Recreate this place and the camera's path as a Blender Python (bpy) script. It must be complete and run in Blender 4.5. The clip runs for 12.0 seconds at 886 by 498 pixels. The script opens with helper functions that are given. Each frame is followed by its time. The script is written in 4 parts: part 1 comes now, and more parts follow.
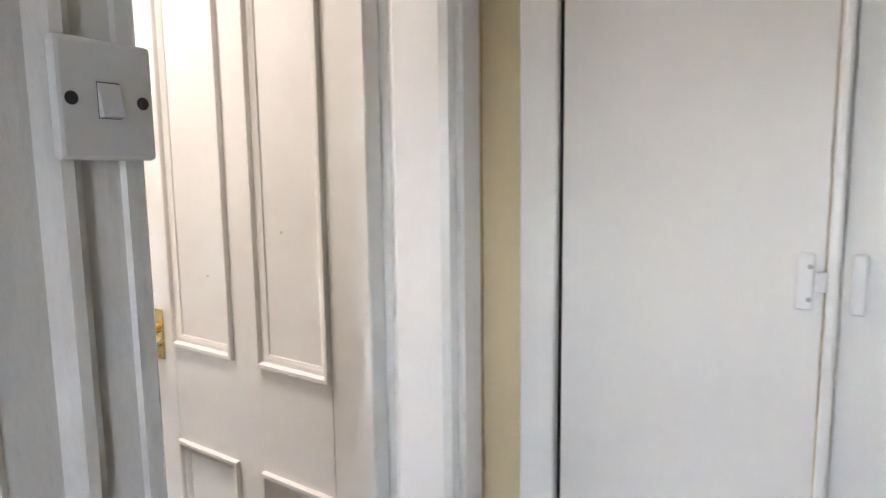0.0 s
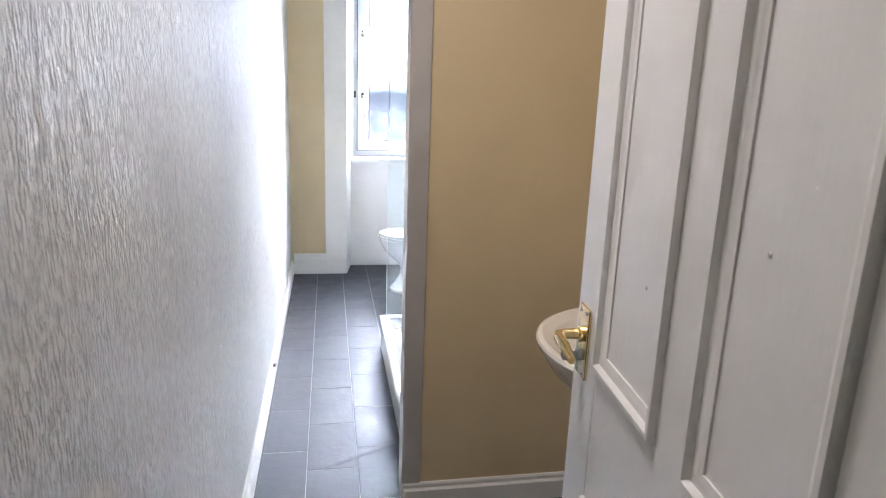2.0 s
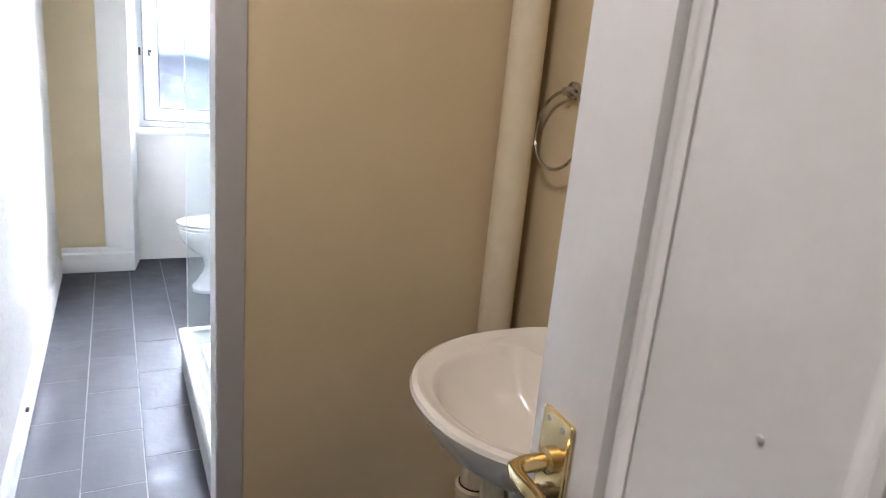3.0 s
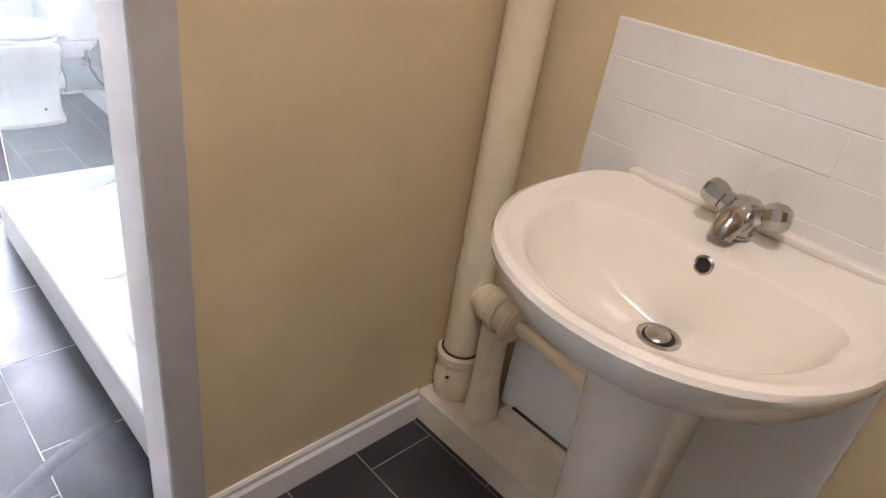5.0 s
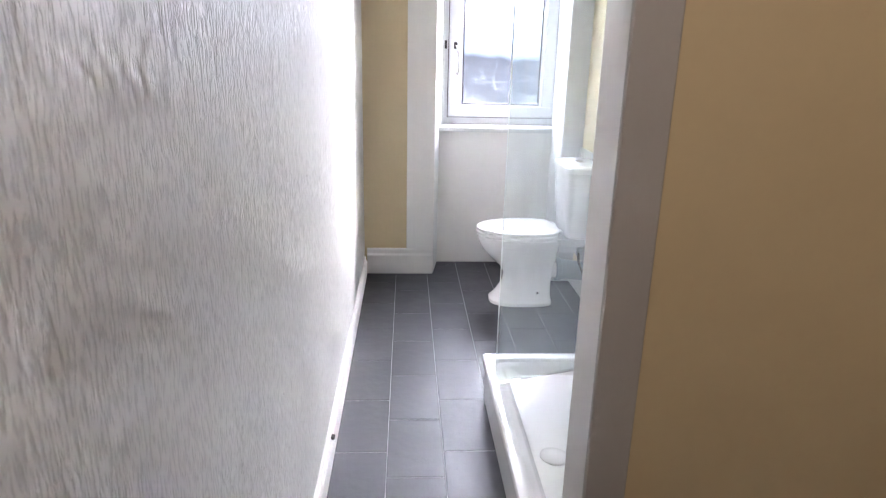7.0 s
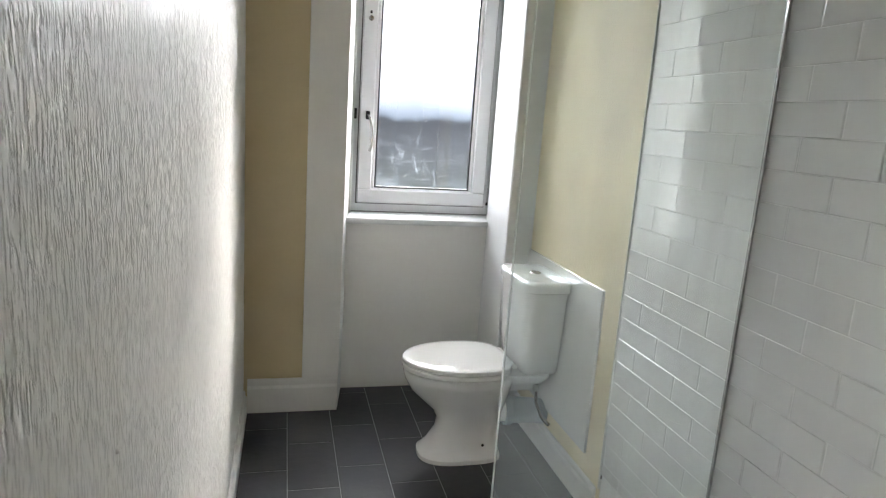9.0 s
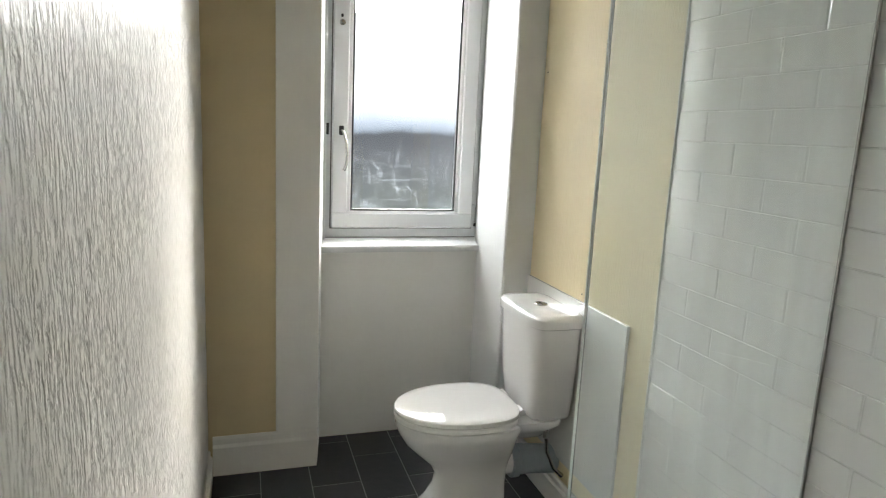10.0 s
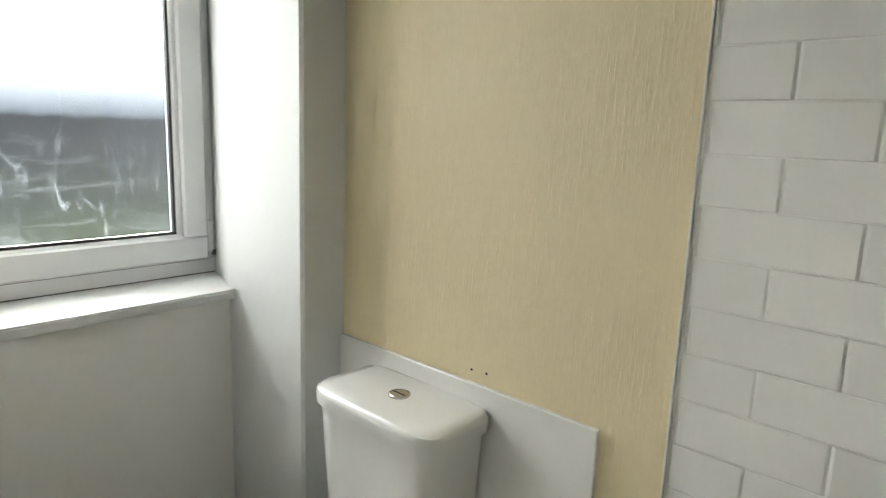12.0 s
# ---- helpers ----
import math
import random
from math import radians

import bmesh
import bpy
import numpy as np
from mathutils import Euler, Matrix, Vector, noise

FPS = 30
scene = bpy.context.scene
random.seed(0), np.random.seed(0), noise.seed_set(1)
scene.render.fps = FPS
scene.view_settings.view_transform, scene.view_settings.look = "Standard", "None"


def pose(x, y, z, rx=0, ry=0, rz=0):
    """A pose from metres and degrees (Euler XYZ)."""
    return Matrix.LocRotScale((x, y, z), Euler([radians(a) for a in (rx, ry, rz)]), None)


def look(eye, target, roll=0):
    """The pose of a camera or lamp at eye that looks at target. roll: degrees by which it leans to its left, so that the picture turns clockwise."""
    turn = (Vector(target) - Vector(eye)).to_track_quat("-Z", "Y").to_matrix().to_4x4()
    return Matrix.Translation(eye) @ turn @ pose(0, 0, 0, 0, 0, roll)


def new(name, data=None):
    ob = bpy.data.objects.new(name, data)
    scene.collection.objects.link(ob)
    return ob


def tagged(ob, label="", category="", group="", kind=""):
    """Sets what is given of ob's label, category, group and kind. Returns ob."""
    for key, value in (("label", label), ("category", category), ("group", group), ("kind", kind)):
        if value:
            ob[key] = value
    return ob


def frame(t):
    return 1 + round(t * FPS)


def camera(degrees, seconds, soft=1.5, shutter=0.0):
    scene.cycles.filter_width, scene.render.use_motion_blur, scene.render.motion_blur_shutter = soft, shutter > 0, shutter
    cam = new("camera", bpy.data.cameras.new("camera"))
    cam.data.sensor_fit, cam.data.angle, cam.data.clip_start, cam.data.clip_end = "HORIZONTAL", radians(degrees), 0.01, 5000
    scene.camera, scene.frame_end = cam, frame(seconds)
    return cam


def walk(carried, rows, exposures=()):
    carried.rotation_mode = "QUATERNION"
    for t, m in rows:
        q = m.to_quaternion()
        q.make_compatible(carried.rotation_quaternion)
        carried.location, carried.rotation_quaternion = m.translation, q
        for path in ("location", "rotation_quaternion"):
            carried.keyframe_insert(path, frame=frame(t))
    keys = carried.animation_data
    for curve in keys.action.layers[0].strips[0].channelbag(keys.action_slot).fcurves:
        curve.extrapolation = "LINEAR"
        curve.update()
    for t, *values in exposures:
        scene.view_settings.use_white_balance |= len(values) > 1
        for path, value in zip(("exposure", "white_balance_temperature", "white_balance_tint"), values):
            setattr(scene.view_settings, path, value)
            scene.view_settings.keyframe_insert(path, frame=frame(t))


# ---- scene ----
cam = camera(69.83, 12.0, soft=1.15, shutter=0.15)
PATH = [
    (0.0, pose(-0.224, -0.136, 1.416, 82.79, 0.76, -59.96)),
    (0.5, pose(-0.037, -0.136, 1.423, 80.90, -1.13, -41.27)),
    (1.0, pose(0.095, -0.093, 1.431, 77.81, -0.76, -26.31)),
    (1.5, pose(0.225, 0.076, 1.415, 76.73, -0.62, -15.53)),
    (2.0, pose(0.290, 0.262, 1.426, 76.27, -1.98, -9.98)),
    (2.5, pose(0.341, 0.509, 1.405, 75.71, -4.11, -16.74)),
    (4.5, pose(0.271, 1.307, 1.348, 67.22, -5.24, -44.76)),
    (5.0, pose(0.233, 1.350, 1.256, 60.22, -8.29, -43.29)),
    (5.5, pose(0.236, 1.301, 1.229, 56.72, -9.22, -34.19)),
    (6.0, pose(0.239, 1.226, 1.246, 59.78, -5.88, -16.81)),
    (6.5, pose(0.278, 1.230, 1.273, 65.89, -2.21, -5.18)),
    (7.0, pose(0.258, 1.400, 1.323, 73.14, -1.29, -3.12)),
    (7.5, pose(0.231, 1.637, 1.342, 76.76, -2.43, -6.99)),
    (9.5, pose(0.154, 2.554, 1.398, 78.80, -3.41, -14.93)),
    (10.0, pose(0.143, 2.719, 1.397, 79.75, -2.65, -17.24)),
    (10.5, pose(0.166, 2.972, 1.433, 82.31, -1.75, -19.94)),
    (11.0, pose(0.201, 3.247, 1.465, 84.04, -1.41, -25.42)),
    (11.5, pose(0.264, 3.593, 1.420, 83.03, -1.56, -34.35)),
    (12.0, pose(0.307, 3.858, 1.352, 79.40, -2.03, -47.26)),
]
walk(cam, PATH, exposures=[(0.0, 7.15, 5900, 17), (0.5, 7.25, 5750, 16), (1.0, 6.6, 5350, 16), (1.5, 6.4, 5500, 18), (2.5, 6.25, 5450, 17), (4.5, 6.75, 5600, 20),
    (5.5, 6.85, 5800, 23), (6.5, 6.3, 5850, 22), (7.5, 5.35, 5850, 20), (9.5, 4.75, 6500, 9), (10.5, 4.7, 6650, 8), (12.0, 4.4, 6750, 5)])

# ---- daylight ----
world = bpy.data.worlds.new("sky")
scene.world = world
world.use_nodes = True
wn = world.node_tree.nodes
sky = wn.new("ShaderNodeTexSky")
sky.sky_type = 'NISHITA'
sky.sun_disc = False
sky.sun_elevation, sky.sun_rotation = radians(26.9), radians(32.6)
sky.air_density, sky.dust_density, sky.ozone_density = 1.2, 1.6, 0.6
# a thin white overcast takes most of the blue out of the sky
veil = wn.new("ShaderNodeHueSaturation")
veil.inputs["Saturation"].default_value = 0.2
world.node_tree.links.new(sky.outputs["Color"], veil.inputs["Color"])
world.node_tree.links.new(veil.outputs["Color"], wn["Background"].inputs["Color"])
wn["Background"].inputs["Strength"].default_value = 0.15
sun_data = bpy.data.lights.new("sun", 'SUN')
sun_data.energy, sun_data.angle, sun_data.color = 0.05, radians(10), (1.0, 0.95, 0.88)
sun = new("sun", sun_data)
sun.matrix_world = look((6.4, 10.0, 6.0), (0, 0, 0))


# warm ceiling lamp over the entry, out of view; assumed from the light there
bulb = bpy.data.lights.new("assumed_ceiling_lamp_light", 'AREA')
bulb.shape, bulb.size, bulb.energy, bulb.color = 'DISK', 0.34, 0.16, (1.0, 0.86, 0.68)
bulb_ob = new("assumed_ceiling_lamp_light", bulb)
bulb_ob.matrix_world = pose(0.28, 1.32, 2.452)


# ---- materials ----
def material(name, color, rough=0.5, metal=0.0, vary=0.06, scale=9.0, bump=0.0, bump_scale=60.0, stretch=(1, 1, 1),
             rough_vary=0.0, fine=0.0, coat=0.0, island=0.0, spec=0.5, pits=0.0):
    """A procedural surface: colour varied at two scales, roughness variation and fine relief."""
    m = bpy.data.materials.new(name)
    m.use_nodes = True
    nt = m.node_tree
    n, l = nt.nodes, nt.links
    b = n["Principled BSDF"]
    b.inputs["Roughness"].default_value, b.inputs["Metallic"].default_value = rough, metal
    b.inputs["Coat Weight"].default_value, b.inputs["Coat Roughness"].default_value = coat, 0.08
    b.inputs["Specular IOR Level"].default_value = spec
    geo = n.new("ShaderNodeNewGeometry")
    big = n.new("ShaderNodeTexNoise")
    big.inputs["Scale"].default_value, big.inputs["Detail"].default_value = scale, 4.0
    small = n.new("ShaderNodeTexNoise")
    small.inputs["Scale"].default_value, small.inputs["Detail"].default_value = scale * 14, 3.0
    for t in (big, small):
        l.new(geo.outputs["Position"], t.inputs["Vector"])
    add = n.new("ShaderNodeMath")
    add.operation = 'MULTIPLY_ADD'
    l.new(small.outputs["Fac"], add.inputs[0])
    add.inputs[1].default_value = 0.4
    l.new(big.outputs["Fac"], add.inputs[2])
    last = add
    if island:
        oi = n.new("ShaderNodeObjectInfo")
        ad2 = n.new("ShaderNodeMath")
        ad2.operation = 'MULTIPLY_ADD'
        l.new(oi.outputs["Random"], ad2.inputs[0])
        ad2.inputs[1].default_value = island
        l.new(add.outputs[0], ad2.inputs[2])
        last = ad2
    ramp = n.new("ShaderNodeMapRange")
    ramp.inputs["From Min"].default_value, ramp.inputs["From Max"].default_value = 0.35, 1.05 + island
    ramp.inputs["To Min"].default_value, ramp.inputs["To Max"].default_value = 1 - vary, 1 + vary
    l.new(last.outputs[0], ramp.inputs["Value"])
    mul = n.new("ShaderNodeVectorMath")
    mul.operation = 'SCALE'
    mul.inputs[0].default_value = color
    l.new(ramp.outputs[0], mul.inputs["Scale"])
    l.new(mul.outputs[0], b.inputs["Base Color"])
    if rough_vary:
        rr = n.new("ShaderNodeMapRange")
        rr.inputs["From Min"].default_value, rr.inputs["From Max"].default_value = 0.35, 1.05
        rr.inputs["To Min"].default_value, rr.inputs["To Max"].default_value = rough - rough_vary, rough + rough_vary
        l.new(add.outputs[0], rr.inputs["Value"])
        l.new(rr.outputs[0], b.inputs["Roughness"])
    if bump:
        mp = n.new("ShaderNodeMapping")
        mp.inputs["Scale"].default_value = stretch
        l.new(geo.outputs["Position"], mp.inputs["Vector"])
        bt = n.new("ShaderNodeTexNoise")
        bt.inputs["Scale"].default_value, bt.inputs["Detail"].default_value = bump_scale, 4.0
        l.new(mp.outputs[0], bt.inputs["Vector"])
        bp = n.new("ShaderNodeBump")
        bp.inputs["Strength"].default_value, bp.inputs["Distance"].default_value = 1.0, bump
        height = bt.outputs["Fac"]
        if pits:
            # flat-topped relief with steep sides; hollows painted darker for the relief's shading
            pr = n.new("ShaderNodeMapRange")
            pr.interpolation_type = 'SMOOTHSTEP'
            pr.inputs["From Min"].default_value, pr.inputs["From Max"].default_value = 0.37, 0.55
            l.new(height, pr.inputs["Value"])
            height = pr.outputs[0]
            # soil scales the colour down in the hollows to imitate shade
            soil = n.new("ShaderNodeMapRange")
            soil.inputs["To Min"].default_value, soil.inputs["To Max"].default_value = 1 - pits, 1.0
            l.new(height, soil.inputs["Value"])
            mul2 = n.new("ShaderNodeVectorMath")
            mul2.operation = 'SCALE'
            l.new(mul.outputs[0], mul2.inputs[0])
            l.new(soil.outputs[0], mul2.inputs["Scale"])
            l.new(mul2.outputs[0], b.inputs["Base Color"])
        l.new(height, bp.inputs["Height"])
        l.new(bp.outputs[0], b.inputs["Normal"])
        if fine:
            bp2 = n.new("ShaderNodeBump")
            bp2.inputs["Strength"].default_value, bp2.inputs["Distance"].default_value = 1.0, fine
            l.new(small.outputs["Fac"], bp2.inputs["Height"])
            l.new(bp2.outputs[0], bp.inputs["Normal"])
    return m


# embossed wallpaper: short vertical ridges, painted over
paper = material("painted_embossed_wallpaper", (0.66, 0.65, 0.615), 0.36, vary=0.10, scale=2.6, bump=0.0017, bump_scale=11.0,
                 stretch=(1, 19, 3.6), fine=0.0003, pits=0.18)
paper_cream = material("cream_embossed_wallpaper", (0.79, 0.68, 0.45), 0.55, vary=0.05, scale=3.0, bump=0.0028, bump_scale=9.0,
                       stretch=(22, 22, 1.6), rough_vary=0.06, fine=0.0003)
cream = material("cream_wall_paint", (0.65, 0.53, 0.325), 0.5, vary=0.04, scale=4.0, bump=0.0006, bump_scale=26.0, fine=0.0002)
white_paint = material("white_gloss_paint", (0.80, 0.785, 0.76), 0.34, vary=0.03, scale=6.0, bump=0.0005, bump_scale=30.0,
                       stretch=(3, 3, 0.6), rough_vary=0.08)
grey_paint = material("grey_white_uneven_paint", (0.58, 0.57, 0.555), 0.42, vary=0.07, scale=14.0, bump=0.0011, bump_scale=40.0,
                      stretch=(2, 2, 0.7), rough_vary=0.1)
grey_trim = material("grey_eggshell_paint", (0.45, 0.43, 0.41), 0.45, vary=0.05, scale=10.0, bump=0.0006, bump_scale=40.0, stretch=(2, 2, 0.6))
plaster = material("white_emulsion_plaster", (0.85, 0.84, 0.81), 0.7, vary=0.03, scale=3.0, bump=0.0006, bump_scale=50.0)
cupboard_paint = material("white_satin_cupboard_paint", (0.74, 0.725, 0.70), 0.45, vary=0.03, scale=3.0, bump=0.0006, bump_scale=45.0,
                          fine=0.0002)
pvc = material("white_window_plastic", (0.68, 0.69, 0.70), 0.25, vary=0.015, scale=8.0)
tile_white = material("glazed_white_tile", (0.80, 0.79, 0.765), 0.07, vary=0.025, scale=5.0, bump=0.0002, bump_scale=10.0, island=0.3,
                      coat=1.0)
grout = material("pale_grout", (0.79, 0.78, 0.755), 0.8, vary=0.08, scale=20.0, bump=0.0006, bump_scale=300.0)
# the same white paint, darkened to hold down the bright window light
dimmed_white = material("white_paint_dimmed_at_window", (0.66, 0.665, 0.66), 0.5, vary=0.03, scale=5.0, bump=0.0005, bump_scale=30.0)
slate = material("charcoal_slate_vinyl", (0.034, 0.035, 0.041), 0.50, vary=0.5, scale=9.0, bump=0.0013, bump_scale=26.0, rough_vary=0.14,
                 fine=0.00025, island=0.35)
floor_joint = material("pale_grey_floor_joint", (0.30, 0.30, 0.31), 0.6, vary=0.2, scale=20.0)
carpet = material("dark_hall_carpet", (0.09, 0.085, 0.08), 0.95, vary=0.3, scale=40.0, bump=0.004, bump_scale=400.0)
ceramic = material("white_glazed_ceramic", (0.86, 0.81, 0.72), 0.17, vary=0.015, scale=4.0, coat=0.4)
toilet_ceramic = material("cool_white_glazed_ceramic", (0.81, 0.805, 0.795), 0.10, vary=0.015, scale=4.0, coat=0.4)
seat_plastic = material("white_seat_plastic", (0.86, 0.855, 0.84), 0.09, vary=0.01, scale=4.0, coat=0.2)
acrylic = material("white_acrylic_tray", (0.84, 0.85, 0.85), 0.2, vary=0.02, scale=5.0)
pipe_paint = material("cream_painted_pipe", (0.76, 0.66, 0.47), 0.4, vary=0.06, scale=18.0, bump=0.0012, bump_scale=60.0, rough_vary=0.08)
boxing_paint = material("off_white_boxing_paint", (0.74, 0.67, 0.56), 0.5, vary=0.1, scale=12.0, bump=0.001, bump_scale=50.0)
# base colour darkened to stand for the dim room reflected in it
chrome = material("worn_chrome", (0.46, 0.45, 0.44), 0.14, metal=1.0, vary=0.08, scale=30.0, rough_vary=0.05)
steel = material("dull_steel", (0.42, 0.41, 0.40), 0.3, metal=1.0, vary=0.15, scale=60.0)
brass = material("polished_brass", (0.80, 0.62, 0.30), 0.16, metal=1.0, vary=0.1, scale=40.0, rough_vary=0.06)
dark = material("dark_hole", (0.012, 0.011, 0.010), 0.6, vary=0.3)
rubber = material("black_rubber_gasket", (0.015, 0.015, 0.016), 0.5, vary=0.2)
# grey for the shaded gaps round sash and rocker, and the sill joint
gap_grey = material("dark_grey_gap_and_joint", (0.10, 0.095, 0.09), 0.6, vary=0.2)
edge_strip_pale = material("pale_green_edge_strip", (0.80, 0.86, 0.84), 0.3, vary=0.1, scale=12.0)
# grey stands for the shade on the switch; door paint chips share it
switch_plate = material("shade_greyed_switch_plastic", (0.52, 0.515, 0.51), 0.4, vary=0.04, scale=20.0, bump=0.0004, bump_scale=60.0)
grey_plastic = material("grey_plastic_collar", (0.34, 0.38, 0.42), 0.4, vary=0.05)
switch_plastic = material("white_switch_plastic", (0.74, 0.74, 0.74), 0.3, vary=0.015, scale=20.0)
trim_strip = material("white_plastic_trim", (0.78, 0.76, 0.70), 0.35, vary=0.02)


def glass_material(name, tint, rough=0.0):
    m = bpy.data.materials.new(name)
    m.use_nodes = True
    b = m.node_tree.nodes["Principled BSDF"]
    b.inputs["Base Color"].default_value = (*tint, 1)
    b.inputs["Transmission Weight"].default_value, b.inputs["Roughness"].default_value, b.inputs["IOR"].default_value = 1.0, rough, 1.45
    return m


clear_glass = glass_material("clear_shower_glass", (0.90, 0.965, 0.95))


def reflection_haze(m, amount):
    """A thin streaked pale haze over a glass material, imitating its whitish reflections."""
    n, l = m.node_tree.nodes, m.node_tree.links
    geo = n.new("ShaderNodeNewGeometry")
    mp = n.new("ShaderNodeMapping")
    mp.inputs["Scale"].default_value = (9, 9, 2.2)
    l.new(geo.outputs["Position"], mp.inputs["Vector"])
    t = n.new("ShaderNodeTexNoise")
    t.inputs["Scale"].default_value, t.inputs["Detail"].default_value = 1.6, 5.0
    l.new(mp.outputs[0], t.inputs["Vector"])
    r = n.new("ShaderNodeMapRange")
    r.inputs["From Min"].default_value, r.inputs["From Max"].default_value = 0.3, 0.75
    r.inputs["To Min"].default_value, r.inputs["To Max"].default_value = amount * 0.45, amount * 1.6
    l.new(t.outputs["Fac"], r.inputs["Value"])
    film = n.new("ShaderNodeBsdfDiffuse")
    film.inputs["Color"].default_value = (0.80, 0.86, 0.86, 1)
    sh = n.new("ShaderNodeMixShader")
    l.new(r.outputs[0], sh.inputs["Fac"])
    l.new(n["Principled BSDF"].outputs[0], sh.inputs[1])
    back = n.new("ShaderNodeBsdfTranslucent")
    back.inputs["Color"].default_value = (0.80, 0.86, 0.86, 1)
    both = n.new("ShaderNodeMixShader")
    l.new(film.outputs[0], both.inputs[1])
    l.new(back.outputs[0], both.inputs[2])
    l.new(both.outputs[0], sh.inputs[2])
    l.new(sh.outputs[0], n["Material Output"].inputs["Surface"])


reflection_haze(clear_glass, 0.055)


def window_glass_material():
    """Double glazing whose lower part is fogged and smeared."""
    m = glass_material("fogged_window_glass", (0.98, 0.99, 1.0))
    n, l = m.node_tree.nodes, m.node_tree.links
    b, out = n["Principled BSDF"], n["Material Output"]
    geo = n.new("ShaderNodeNewGeometry")
    sep = n.new("ShaderNodeSeparateXYZ")
    l.new(geo.outputs["Position"], sep.inputs[0])
    low = n.new("ShaderNodeMapRange")
    low.inputs["From Min"].default_value, low.inputs["From Max"].default_value = 1.36, 1.14
    l.new(sep.outputs["Z"], low.inputs["Value"])
    # sideways wipes and upright drips, each a stretched noise cut to thin strokes
    strokes = []
    for size, twist, lo, hi in (((0.55, 1.0, 2.3), 1.6, 0.55, 0.80), ((2.4, 1.0, 0.75), 1.1, 0.54, 0.66)):
        mp = n.new("ShaderNodeMapping")
        mp.inputs["Scale"].default_value = size
        l.new(geo.outputs["Position"], mp.inputs["Vector"])
        smear = n.new("ShaderNodeTexNoise")
        smear.inputs["Scale"].default_value, smear.inputs["Detail"].default_value, smear.inputs["Distortion"].default_value = 9.0, 9.0, twist
        smear.inputs["Roughness"].default_value = 0.62
        l.new(mp.outputs[0], smear.inputs["Vector"])
        cut = n.new("ShaderNodeMapRange")
        cut.inputs["From Min"].default_value, cut.inputs["From Max"].default_value = lo, hi
        l.new(smear.outputs["Fac"], cut.inputs["Value"])
        strokes.append(cut)
    sm = n.new("ShaderNodeMath")
    sm.operation = 'MAXIMUM'
    l.new(strokes[0].outputs[0], sm.inputs[0])
    l.new(strokes[1].outputs[0], sm.inputs[1])
    mix = n.new("ShaderNodeMath")
    mix.operation = 'MULTIPLY'
    l.new(sm.outputs[0], mix.inputs[0])
    l.new(low.outputs[0], mix.inputs[1])
    amount = n.new("ShaderNodeMath")
    amount.operation = 'MULTIPLY_ADD'
    l.new(mix.outputs[0], amount.inputs[0])
    amount.inputs[1].default_value = 0.05
    fog = n.new("ShaderNodeMath")
    fog.operation = 'MULTIPLY'
    l.new(low.outputs[0], fog.inputs[0])
    fog.inputs[1].default_value = 0.006
    l.new(fog.outputs[0], amount.inputs[2])
    film = n.new("ShaderNodeBsdfTranslucent")
    film.inputs["Color"].default_value = (0.48, 0.53, 0.60, 1)
    sh = n.new("ShaderNodeMixShader")
    l.new(amount.outputs[0], sh.inputs["Fac"])
    l.new(b.outputs[0], sh.inputs[1])
    l.new(film.outputs[0], sh.inputs[2])
    l.new(sh.outputs[0], out.inputs["Surface"])
    return m


window_glass = window_glass_material()


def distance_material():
    """Hazy far hills below a pale sky; overcast daylight and haze painted as glow."""
    m = bpy.data.materials.new("glowing_hazy_distance")
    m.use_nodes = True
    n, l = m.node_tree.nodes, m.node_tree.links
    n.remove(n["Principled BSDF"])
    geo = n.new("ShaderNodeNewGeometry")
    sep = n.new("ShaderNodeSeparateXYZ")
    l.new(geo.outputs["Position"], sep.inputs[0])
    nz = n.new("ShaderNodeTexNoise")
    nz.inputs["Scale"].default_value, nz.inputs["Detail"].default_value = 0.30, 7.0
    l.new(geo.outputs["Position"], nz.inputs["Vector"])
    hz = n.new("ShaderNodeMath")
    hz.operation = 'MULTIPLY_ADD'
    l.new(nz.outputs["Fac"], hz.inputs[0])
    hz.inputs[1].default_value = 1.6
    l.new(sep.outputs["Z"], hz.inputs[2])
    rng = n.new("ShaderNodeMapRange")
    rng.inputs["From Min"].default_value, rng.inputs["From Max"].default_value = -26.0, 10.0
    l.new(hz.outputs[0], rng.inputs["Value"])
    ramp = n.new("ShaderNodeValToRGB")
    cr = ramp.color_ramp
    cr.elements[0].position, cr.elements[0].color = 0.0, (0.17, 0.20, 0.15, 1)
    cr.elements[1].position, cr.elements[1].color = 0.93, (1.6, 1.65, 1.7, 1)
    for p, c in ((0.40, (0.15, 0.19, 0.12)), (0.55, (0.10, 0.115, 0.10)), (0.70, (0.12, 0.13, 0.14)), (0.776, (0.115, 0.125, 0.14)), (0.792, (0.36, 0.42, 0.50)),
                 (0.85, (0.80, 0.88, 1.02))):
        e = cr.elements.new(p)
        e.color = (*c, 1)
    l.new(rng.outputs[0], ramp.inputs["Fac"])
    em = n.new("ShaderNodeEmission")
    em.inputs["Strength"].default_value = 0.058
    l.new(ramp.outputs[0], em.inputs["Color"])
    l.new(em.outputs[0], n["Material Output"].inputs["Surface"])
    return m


distance = distance_material()


